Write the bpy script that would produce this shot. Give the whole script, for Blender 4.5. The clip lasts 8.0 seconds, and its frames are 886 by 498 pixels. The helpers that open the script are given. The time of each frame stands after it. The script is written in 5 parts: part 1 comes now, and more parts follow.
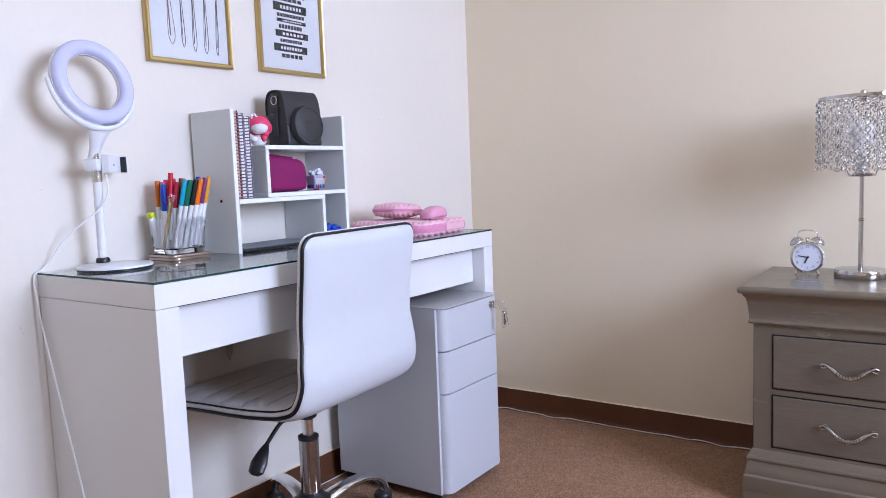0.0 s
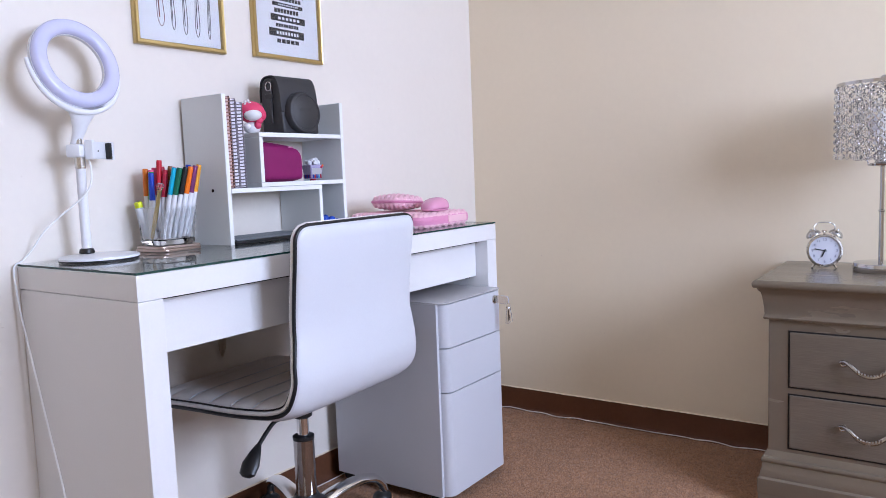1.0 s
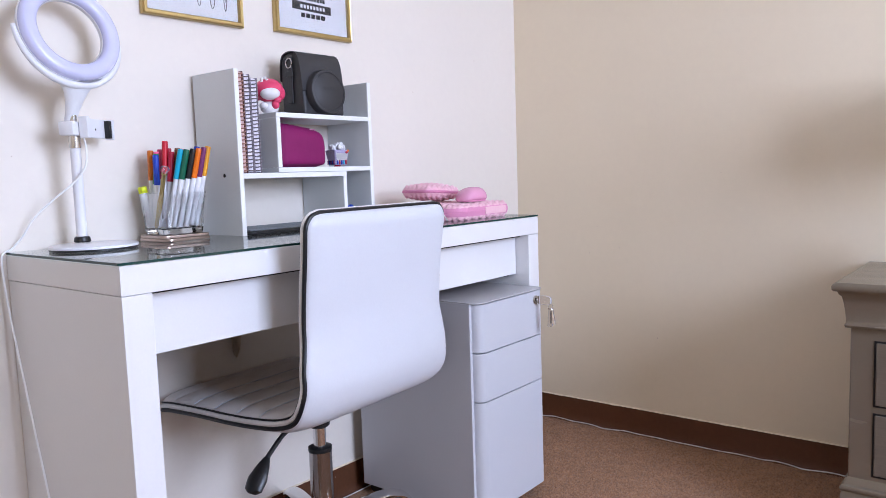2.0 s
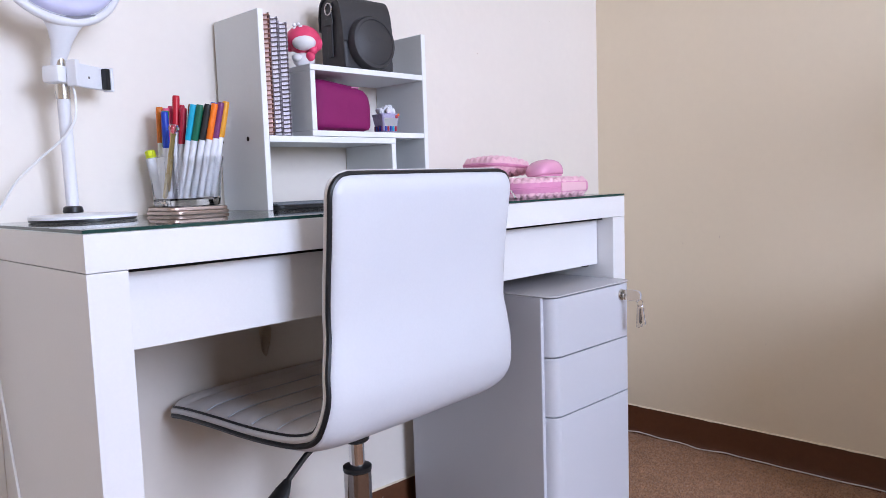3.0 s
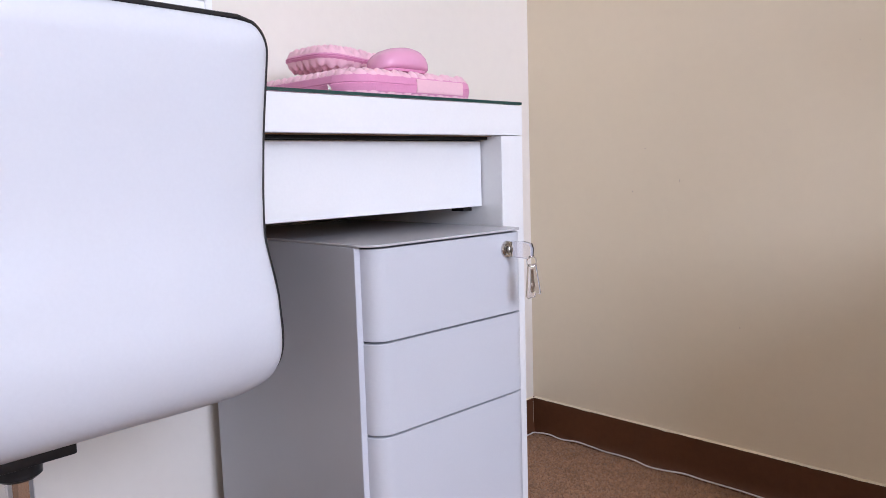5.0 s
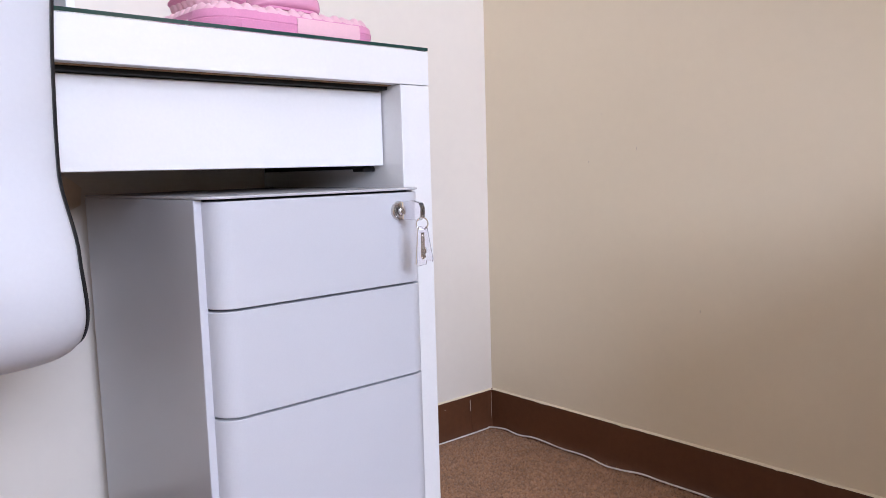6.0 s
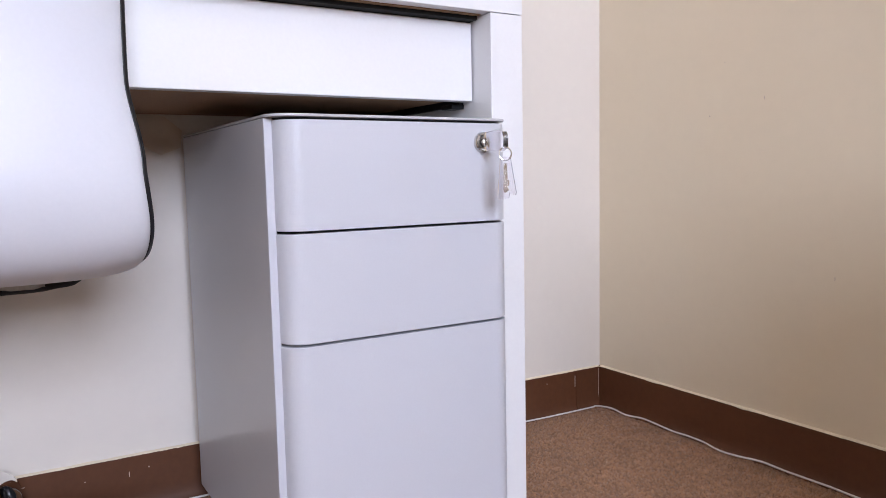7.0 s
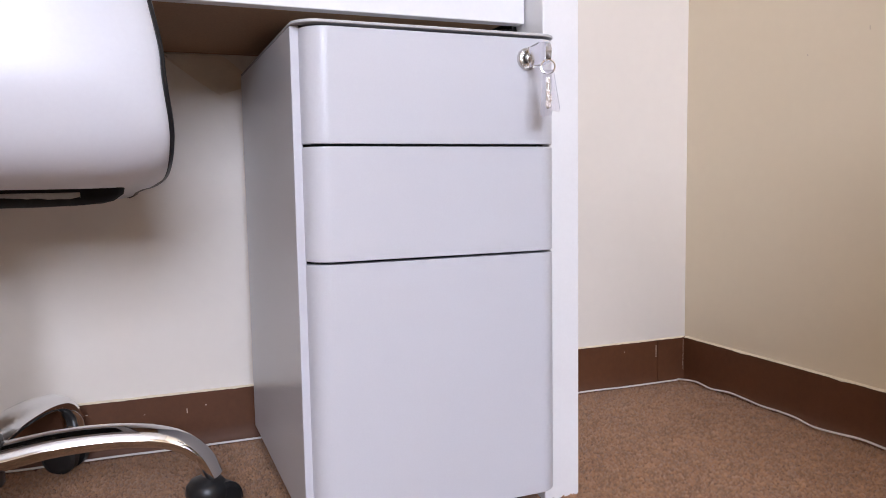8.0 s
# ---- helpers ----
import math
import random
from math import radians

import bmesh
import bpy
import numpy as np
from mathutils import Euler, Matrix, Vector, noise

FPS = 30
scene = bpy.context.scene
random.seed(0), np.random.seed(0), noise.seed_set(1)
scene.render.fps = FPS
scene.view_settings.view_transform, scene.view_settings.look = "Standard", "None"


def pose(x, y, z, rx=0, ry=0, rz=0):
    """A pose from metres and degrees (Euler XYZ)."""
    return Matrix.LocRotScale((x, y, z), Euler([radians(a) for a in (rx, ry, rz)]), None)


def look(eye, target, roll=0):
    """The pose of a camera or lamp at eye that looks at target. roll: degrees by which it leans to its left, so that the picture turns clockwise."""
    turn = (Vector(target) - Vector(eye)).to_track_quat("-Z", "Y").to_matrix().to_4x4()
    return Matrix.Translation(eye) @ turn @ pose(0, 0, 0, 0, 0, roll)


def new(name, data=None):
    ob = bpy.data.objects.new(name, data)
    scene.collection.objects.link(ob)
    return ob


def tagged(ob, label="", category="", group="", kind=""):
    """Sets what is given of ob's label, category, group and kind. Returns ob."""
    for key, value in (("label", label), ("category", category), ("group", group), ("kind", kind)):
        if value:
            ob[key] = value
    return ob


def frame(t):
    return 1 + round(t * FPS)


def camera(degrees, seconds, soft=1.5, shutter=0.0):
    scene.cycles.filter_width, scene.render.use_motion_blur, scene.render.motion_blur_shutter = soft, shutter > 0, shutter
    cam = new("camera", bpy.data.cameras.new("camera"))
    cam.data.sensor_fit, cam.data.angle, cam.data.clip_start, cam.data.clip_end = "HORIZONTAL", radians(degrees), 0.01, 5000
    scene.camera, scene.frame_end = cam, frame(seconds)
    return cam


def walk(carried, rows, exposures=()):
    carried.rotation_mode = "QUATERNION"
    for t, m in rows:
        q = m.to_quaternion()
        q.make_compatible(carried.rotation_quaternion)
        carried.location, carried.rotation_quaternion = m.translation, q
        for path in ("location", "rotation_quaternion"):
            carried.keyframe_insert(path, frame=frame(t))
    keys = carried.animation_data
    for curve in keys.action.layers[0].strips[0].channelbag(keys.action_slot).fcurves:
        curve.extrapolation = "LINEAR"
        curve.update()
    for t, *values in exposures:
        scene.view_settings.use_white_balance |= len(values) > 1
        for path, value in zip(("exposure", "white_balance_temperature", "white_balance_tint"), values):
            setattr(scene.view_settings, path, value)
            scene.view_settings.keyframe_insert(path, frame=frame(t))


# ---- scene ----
cam = camera(61.8, 8.0, 0.75)
PATH = [
    (0, (1.62, -2.496, 0.938), (0.482, -0.864, 0.739), -2.2),
    (0.5, (1.605, -2.478, 0.924), (0.467, -0.846, 0.722), -2.2),
    (1, (1.58, -2.427, 0.911), (0.432, -0.801, 0.711), -2.2),
    (1.5, (1.546, -2.335, 0.904), (0.364, -0.735, 0.705), -2.1),
    (2, (1.497, -2.256, 0.878), (0.246, -0.709, 0.681), -1.9),
    (2.2, (1.459, -2.219, 0.865), (0.174, -0.699, 0.67), -1.8),
    (3.3, (1.285, -1.92, 0.797), (-0.135, -0.525, 0.601), -1.8),
    (3.5, (1.268, -1.848, 0.796), (-0.156, -0.459, 0.588), -1.7),
    (4, (1.253, -1.689, 0.766), (-0.181, -0.307, 0.577), -1.8),
    (4.5, (1.224, -1.549, 0.717), (-0.21, -0.167, 0.523), -1.7),
    (5, (1.171, -1.417, 0.664), (-0.252, -0.029, 0.446), -1.7),
    (5.2, (1.167, -1.37, 0.652), (-0.271, 0.003, 0.436), -1.9),
    (6.3, (1.227, -1.152, 0.563), (-0.309, 0.112, 0.355), -1.5),
    (6.5, (1.224, -1.145, 0.542), (-0.357, 0.062, 0.339), -1.5),
    (7, (1.21, -1.107, 0.503), (-0.494, -0.078, 0.309), -1.2),
    (7.5, (1.204, -1.055, 0.455), (-0.59, -0.191, 0.269), -1.1),
    (8, (1.213, -1.01, 0.408), (-0.631, -0.257, 0.226), -1.0),
]
walk(cam, [(t, look(eye, target, roll)) for t, eye, target, roll in PATH], [(0.0, -0.04, 5700, 11), (1.5, -0.04, 5850, 11), (2.0, 0.0, 5900, 11), (3.5, -0.02, 6050, 11), (5.0, 0.0, 6300, 11), (6.5, 0.13, 6300, 11), (7.5, 0.07, 6600, 11), (8.0, 0.12, 6700, 11)])

# ---- world, sky and lights ----
world = bpy.data.worlds.new("world")
scene.world = world
world.use_nodes = True
wn = world.node_tree
sky = wn.nodes.new("ShaderNodeTexSky")
sky.sky_type, sky.sun_disc = "NISHITA", False
sky.sun_elevation, sky.sun_rotation = radians(38), radians(200)
wn.links.new(sky.outputs[0], wn.nodes["Background"].inputs[0])
wn.nodes["Background"].inputs[1].default_value = 0.12

ROOM_X, ROOM_Y, ROOM_Z = 3.8, -4.0, 2.42
WIN = (-2.05, -0.75, 1.02, 2.28)        # window opening in the east wall: y0, y1, z0, z1


def area_lamp(name, eye, target, sx, sy, watts, colour):
    d = bpy.data.lights.new(name, "AREA")
    d.shape, d.size, d.size_y, d.energy, d.color = "RECTANGLE", sx, sy, watts, colour
    ob = new(name, d)
    ob.matrix_world = look(eye, target)
    return ob


# sky light entering by the window
area_lamp("window_skylight", (ROOM_X - 0.02, (WIN[0] + WIN[1]) / 2, (WIN[2] + WIN[3]) / 2), (0.3, (WIN[0] + WIN[1]) / 2 + 0.1, 0.85), 1.24, 1.20, 114.0, (0.72, 0.79, 1.0))


# ---- materials ----
def material(name, colour, rough=0.5, metal=0.0, grain=0.0, grain_size=0.004, blotch=0.0, blotch_size=0.25,
             bump=0.0, bump_size=0.002, coat=0.0, trans=0.0, ior=1.45, sheen=0.0, rough_var=0.0, random_value=0.0, stretch=(1, 1, 1)):
    m = bpy.data.materials.new(name)
    m.use_nodes = True
    nt = m.node_tree
    b = nt.nodes["Principled BSDF"]
    b.inputs["Base Color"].default_value = (*colour, 1)
    b.inputs["Roughness"].default_value, b.inputs["Metallic"].default_value = rough, metal
    b.inputs["Coat Weight"].default_value, b.inputs["Transmission Weight"].default_value = coat, trans
    b.inputs["IOR"].default_value, b.inputs["Sheen Weight"].default_value = ior, sheen
    coords = nt.nodes.new("ShaderNodeTexCoord")
    mapping = nt.nodes.new("ShaderNodeMapping")
    mapping.inputs["Scale"].default_value = stretch
    nt.links.new(coords.outputs["Object"], mapping.inputs[0])

    def noise_at(size, detail=3.0):
        n = nt.nodes.new("ShaderNodeTexNoise")
        n.inputs["Scale"].default_value, n.inputs["Detail"].default_value = 1.0 / size, detail
        nt.links.new(mapping.outputs[0], n.inputs["Vector"])
        return n.outputs["Fac"]

    def ranged(src, lo, hi):
        r = nt.nodes.new("ShaderNodeMapRange")
        r.inputs["From Min"].default_value, r.inputs["From Max"].default_value = 0.25, 0.75
        r.inputs["To Min"].default_value, r.inputs["To Max"].default_value = lo, hi
        nt.links.new(src, r.inputs["Value"])
        return r.outputs[0]

    value = None
    for amount, size in ((grain, grain_size), (blotch, blotch_size)):
        if amount:
            out = ranged(noise_at(size), 1 - amount, 1 + amount)
            if value is None:
                value = out
            else:
                mu = nt.nodes.new("ShaderNodeMath")
                mu.operation = "MULTIPLY"
                nt.links.new(value, mu.inputs[0]), nt.links.new(out, mu.inputs[1])
                value = mu.outputs[0]
    if random_value:
        info = nt.nodes.new("ShaderNodeObjectInfo")
        r = nt.nodes.new("ShaderNodeMapRange")
        r.inputs["To Min"].default_value, r.inputs["To Max"].default_value = 1 - random_value, 1 + random_value
        nt.links.new(info.outputs["Random"], r.inputs["Value"])
        if value is None:
            value = r.outputs[0]
        else:
            mu = nt.nodes.new("ShaderNodeMath")
            mu.operation = "MULTIPLY"
            nt.links.new(value, mu.inputs[0]), nt.links.new(r.outputs[0], mu.inputs[1])
            value = mu.outputs[0]
    if value is not None:
        hsv = nt.nodes.new("ShaderNodeHueSaturation")
        hsv.inputs["Color"].default_value = (*colour, 1)
        nt.links.new(value, hsv.inputs["Value"])
        nt.links.new(hsv.outputs[0], b.inputs["Base Color"])
    if rough_var:
        nt.links.new(ranged(noise_at(0.06, 4), max(0.02, rough - rough_var), min(1, rough + rough_var)), b.inputs["Roughness"])
    if bump:
        bp = nt.nodes.new("ShaderNodeBump")
        bp.inputs["Strength"].default_value, bp.inputs["Distance"].default_value = 1.0, bump
        nt.links.new(noise_at(bump_size), bp.inputs["Height"])
        nt.links.new(bp.outputs[0], b.inputs["Normal"])
    return m


M = {}
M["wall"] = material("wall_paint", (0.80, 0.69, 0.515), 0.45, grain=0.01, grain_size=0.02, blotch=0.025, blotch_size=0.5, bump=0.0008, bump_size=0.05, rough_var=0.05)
# West wall: cooler, brighter window light is put into this paler base colour.
M["wall_lit"] = material("lit_wall_paint", (0.79, 0.725, 0.645), 0.45, grain=0.01, grain_size=0.02, blotch=0.025, blotch_size=0.5, bump=0.0008, bump_size=0.05, rough_var=0.05)
M["ceiling"] = material("ceiling_paint", (0.8, 0.78, 0.75), 0.8, blotch=0.02, bump=0.0006, bump_size=0.006)
M["carpet"] = material("carpet_backing", (0.20, 0.106, 0.056), 0.95, grain=0.4, grain_size=0.006, blotch=0.12, blotch_size=0.07, bump=0.004, bump_size=0.006)
M["pile"] = material("carpet_pile", (0.33, 0.172, 0.088), 0.95, grain=0.18, grain_size=0.016, blotch=0.12, blotch_size=0.06, sheen=0.2)
M["vinyl"] = material("brown_vinyl", (0.105, 0.036, 0.012), 0.6, grain=0.08, grain_size=0.01, blotch=0.1, blotch_size=0.12, bump=0.0003, bump_size=0.01)
M["chip"] = material("bare_chip", (0.55, 0.44, 0.36), 0.8, grain=0.1)
M["white_foil"] = material("white_furniture_foil", (0.80, 0.79, 0.785), 0.32, grain=0.012, grain_size=0.004, blotch=0.015, blotch_size=0.2)
M["grey_white"] = material("white_melamine", (0.70, 0.72, 0.73), 0.42, grain=0.015, grain_size=0.003, blotch=0.02, blotch_size=0.15, bump=0.0001, bump_size=0.002)
M["edge_white"] = material("white_edge_band", (0.85, 0.85, 0.84), 0.35, grain=0.01)
M["hardboard"] = material("brown_hardboard", (0.33, 0.19, 0.10), 0.7, grain=0.1, grain_size=0.003, blotch=0.06)
M["glass_top"] = material("clear_glass", (0.97, 1.0, 0.985), 0.0, trans=1.0, ior=1.5)


def sheet_glass(name, tint):
    """Flat clear glass: passes light straight on, mirror gloss that rises at low angles."""
    m = bpy.data.materials.new(name)
    m.use_nodes = True
    nt = m.node_tree
    nt.nodes.remove(nt.nodes["Principled BSDF"])
    clear, gloss = nt.nodes.new("ShaderNodeBsdfTransparent"), nt.nodes.new("ShaderNodeBsdfGlossy")
    clear.inputs["Color"].default_value = (*tint, 1)
    gloss.inputs["Roughness"].default_value = 0.01
    lw, power, ramp, mix = nt.nodes.new("ShaderNodeLayerWeight"), nt.nodes.new("ShaderNodeMath"), nt.nodes.new("ShaderNodeMapRange"), nt.nodes.new("ShaderNodeMixShader")
    lw.inputs["Blend"].default_value = 0.5
    power.operation = "POWER"
    power.inputs[1].default_value = 5.0
    ramp.inputs["To Min"].default_value = 0.03
    nt.links.new(lw.outputs["Facing"], power.inputs[0])
    nt.links.new(power.outputs[0], ramp.inputs["Value"])
    nt.links.new(ramp.outputs[0], mix.inputs[0])
    nt.links.new(clear.outputs[0], mix.inputs[1])
    nt.links.new(gloss.outputs[0], mix.inputs[2])
    nt.links.new(mix.outputs[0], nt.nodes["Material Output"].inputs[0])
    return m


M["desk_glass"] = sheet_glass("desk_sheet_glass", (0.97, 0.99, 0.98))
M["glass_edge"] = material("green_glass_edge", (0.012, 0.05, 0.042), 0.1, blotch=0.15, blotch_size=0.1)
M["clear"] = material("clear_acrylic", (0.97, 0.97, 0.98), 0.02, trans=1.0, ior=1.3)
M["key_plastic"] = material("smoky_clear_plastic", (0.90, 0.88, 0.91), 0.10, trans=1.0, ior=1.25)
M["crystal"] = material("cut_crystal", (0.99, 0.985, 0.99), 0.01, trans=0.97, ior=1.32)
# Base colour dimmed to stand in for a dark room mirrored in chrome.
M["lamp_chrome"] = material("dimmed_chrome", (0.50, 0.49, 0.49), 0.07, 1.0, blotch=0.04, rough_var=0.03)
M["steel_white"] = material("white_powder_coat", (0.575, 0.58, 0.615), 0.3, grain=0.012, grain_size=0.002, blotch=0.015)
# Top plate: dark reflection of the desk underside put into a greyer base colour.
M["steel_top"] = material("darkened_powder_coat", (0.52, 0.51, 0.52), 0.26, grain=0.03, grain_size=0.002, bump=0.0001, bump_size=0.0016)
M["leather"] = material("white_faux_leather", (0.65, 0.66, 0.70), 0.37, grain=0.012, blotch=0.012, blotch_size=0.12, bump=0.00035, bump_size=0.035, rough_var=0.05)
M["leather_seat"] = material("white_seat_leather", (0.78, 0.75, 0.73), 0.4, grain=0.015, blotch=0.03, blotch_size=0.08, bump=0.0002, bump_size=0.012)
M["black"] = material("black_vinyl", (0.006, 0.006, 0.008), 0.42, grain=0.15, grain_size=0.003, bump=0.0003, bump_size=0.003)
M["black_plastic"] = material("black_plastic", (0.014, 0.014, 0.015), 0.35, grain=0.1, bump=0.0001)
M["black_cloth"] = material("black_underlining", (0.008, 0.008, 0.008), 0.9, grain=0.2, grain_size=0.002, bump=0.002, bump_size=0.02)
M["chrome"] = material("chrome", (0.82, 0.82, 0.83), 0.09, 1.0, blotch=0.03, rough_var=0.04)
M["dark_chrome"] = material("smoked_chrome", (0.42, 0.40, 0.40), 0.14, 1.0, blotch=0.05, rough_var=0.04)
M["nickel"] = material("brushed_nickel", (0.62, 0.60, 0.57), 0.26, 1.0, grain=0.05, grain_size=0.002, rough_var=0.06)
M["pewter"] = material("aged_pewter", (0.40, 0.37, 0.33), 0.24, 1.0, grain=0.1, grain_size=0.002, rough_var=0.06)
M["cord"] = material("off_white_cord", (0.74, 0.70, 0.66), 0.5, blotch=0.1, blotch_size=0.05)
M["gold"] = material("gold_frame_metal", (0.50, 0.375, 0.16), 0.34, 1.0, grain=0.06, grain_size=0.002, blotch=0.06, stretch=(1, 1, 1))
M["rose"] = material("rose_gold_metal", (0.46, 0.36, 0.31), 0.34, 1.0, grain=0.05, blotch=0.05)
M["paper"] = material("white_art_paper", (0.90, 0.90, 0.92), 0.35, grain=0.01, coat=0.3)
M["ink"] = material("black_ink", (0.018, 0.018, 0.022), 0.4, blotch=0.2, blotch_size=0.02)
M["dial_ink"] = material("dial_numerals", (0.20, 0.20, 0.26), 0.4, blotch=0.2, blotch_size=0.01)
M["ink_rose"] = material("brown_ink", (0.22, 0.11, 0.11), 0.4, blotch=0.4, blotch_size=0.01)
M["plastic_white"] = material("white_plastic", (0.80, 0.80, 0.83), 0.3, grain=0.01, blotch=0.01)
M["diffuser"] = material("milky_diffuser", (0.62, 0.62, 0.84), 0.25, grain=0.01, blotch=0.02, blotch_size=0.05, coat=0.3)
M["cable"] = material("white_cable", (0.90, 0.90, 0.90), 0.45, blotch=0.05)
M["magenta"] = material("magenta_neoprene", (0.215, 0.003, 0.096), 0.72, grain=0.08, grain_size=0.002, blotch=0.06, blotch_size=0.04, bump=0.0006, bump_size=0.02)
M["pink"] = material("pink_quilted_nylon", (0.84, 0.50, 0.58), 0.5, grain=0.03, blotch=0.04, blotch_size=0.05, bump=0.0003, bump_size=0.006, sheen=0.15)
M["pink_side"] = material("pink_zip_tape", (0.70, 0.27, 0.44), 0.5, grain=0.05, grain_size=0.002, bump=0.0001)
M["pink_light"] = material("pale_pink_panel", (0.80, 0.48, 0.54), 0.4, grain=0.03)
M["pink_mouse"] = material("pink_mouse_plastic", (0.74, 0.34, 0.50), 0.24, grain=0.01, blotch=0.02)
M["doll_pink"] = material("pink_vinyl_toy", (0.72, 0.06, 0.15), 0.35, grain=0.03, blotch=0.03, blotch_size=0.02)
M["doll_white"] = material("white_vinyl_toy", (0.80, 0.78, 0.78), 0.35, grain=0.02)
M["case"] = material("black_camera_leather", (0.034, 0.033, 0.036), 0.48, grain=0.15, grain_size=0.002, bump=0.0004, bump_size=0.0016)
M["blue"] = material("blue_rubber", (0.01, 0.06, 0.42), 0.4, grain=0.05)
M["toy_lilac"] = material("lavender_toy_print", (0.42, 0.38, 0.56), 0.45, grain=0.15, grain_size=0.004)
M["pad"] = material("grey_pad", (0.20, 0.22, 0.24), 0.5, grain=0.08, bump=0.0002)
M["cover_brown"] = material("brown_notebook_cover", (0.20, 0.10, 0.08), 0.4, grain=0.3, grain_size=0.01)
M["cover_grey"] = material("plaid_notebook_cover", (0.42, 0.38, 0.42), 0.4, grain=0.4, grain_size=0.008)
M["pages"] = material("page_edges", (0.84, 0.80, 0.86), 0.8, grain=0.15, grain_size=0.0015, stretch=(1, 1, 0.05))
M["coil"] = material("copper_coil", (0.55, 0.32, 0.25), 0.3, 1.0)
M["coil_dark"] = material("dark_wire_coil", (0.27, 0.24, 0.26), 0.3, 1.0)
M["pages_rose"] = material("rose_page_edges", (0.72, 0.50, 0.46), 0.8, grain=0.3, grain_size=0.004, stretch=(1, 1, 0.3))
M["taupe"] = material("taupe_pearl_wood", (0.198, 0.160, 0.116), 0.25, metal=0.25, grain=0.015, grain_size=0.004, blotch=0.05, blotch_size=0.12, bump=0.00008, bump_size=0.004, stretch=(0.15, 1, 1), rough_var=0.05)
M["taupe_panel"] = material("taupe_combed_wood", (0.178, 0.146, 0.110), 0.38, metal=0.25, grain=0.08, grain_size=0.005, blotch=0.06, blotch_size=0.1, bump=0.0006, bump_size=0.005, stretch=(0.12, 1, 1.6))
# Near-black, for painted gap shade round drawers and for dark screw heads.
M["shade_screw"] = material("shade_and_screw_black", (0.012, 0.010, 0.009), 0.85, grain=0.1)
M["dial"] = material("silver_clock_dial", (0.56, 0.56, 0.62), 0.4, grain=0.01)
M["window_white"] = material("white_window_paint", (0.78, 0.78, 0.76), 0.4, blotch=0.02)
M["label"] = material("white_fabric_label", (0.7, 0.68, 0.64), 0.8, grain=0.06)
M["cup_glass"] = material("moulded_glass", (0.98, 0.99, 1.0), 0.02, trans=1.0, ior=1.47)
M["kraft"] = material("cream_paper", (0.74, 0.64, 0.52), 0.7, blotch=0.08, blotch_size=0.04)


# ---- mesh helpers ----
def part(name, bm, mat, parent=None, label="", smooth=40, kind=""):
    me = bpy.data.meshes.new(name)
    bmesh.ops.recalc_face_normals(bm, faces=bm.faces)
    areas = sorted(f.calc_area() for f in bm.faces)
    # large plane faces between small rounded rims stay flat; densely meshed soft forms are smooth all over
    flat_from = 1e9 if len(areas) > 3000 else 25 * areas[len(areas) // 2] if areas else 0
    for f in bm.faces:
        f.smooth = smooth > 0 and f.calc_area() < flat_from
    if smooth:
        for e in bm.edges:
            e.smooth = len(e.link_faces) == 2 and e.calc_face_angle(3.2) < radians(smooth)
    bm.to_mesh(me)
    bm.free()
    for m in (mat if isinstance(mat, (list, tuple)) else [mat]):
        me.materials.append(m)
    ob = new(name, me)
    if parent:
        ob.parent = parent
    return tagged(ob, label, kind=kind)


def thing(name, label, category, m=None, group="", kind=""):
    ob = new(name)
    ob.empty_display_size = 0.05
    if m is not None:
        ob.matrix_basis = m
    return tagged(ob, label, category, group, kind)


def box(x0, x1, y0, y1, z0, z1, bevel=0.0, segs=2, bm=None):
    bm = bm or bmesh.new()
    r = bmesh.ops.create_cube(bm, size=1.0)
    for v in r["verts"]:
        v.co = Vector((x0 + (v.co.x + 0.5) * (x1 - x0), y0 + (v.co.y + 0.5) * (y1 - y0), z0 + (v.co.z + 0.5) * (z1 - z0)))
    if bevel:
        es = {e for v in r["verts"] for e in v.link_edges}
        bmesh.ops.bevel(bm, geom=list(es), offset=bevel, segments=segs, profile=0.5, affect="EDGES")
    return bm


def outline(x0, x1, y0, y1, r, n=6):
    """A rounded rectangle; r: radius, or four radii for the corners x1y1, x0y1, x0y0, x1y0."""
    rs = r if isinstance(r, (list, tuple)) else (r, r, r, r)
    pts = []
    for k, (cx, cy, sx, sy) in enumerate(((x1, y1, -1, -1), (x0, y1, 1, -1), (x0, y0, 1, 1), (x1, y0, -1, 1))):
        q = rs[k]
        if q < 1e-5:
            pts.append((cx, cy))
            continue
        for i in range(n + 1):
            a = radians(90 * k + 90 * i / n)
            pts.append((cx + sx * q + q * math.cos(a), cy + sy * q + q * math.sin(a)))
    return pts


def rings(loops, bm=None, caps=True, closed=True):
    """Skins a list of equally long loops of points."""
    bm = bm or bmesh.new()
    vs = [[bm.verts.new(p) for p in lp] for lp in loops]
    n = len(vs[0])
    for a, b in zip(vs, vs[1:]):
        for i in range(n if closed else n - 1):
            bm.faces.new((a[i], a[(i + 1) % n], b[(i + 1) % n], b[i]))
    if caps:
        bm.faces.new(vs[0][::-1]), bm.faces.new(vs[-1])
    return bm


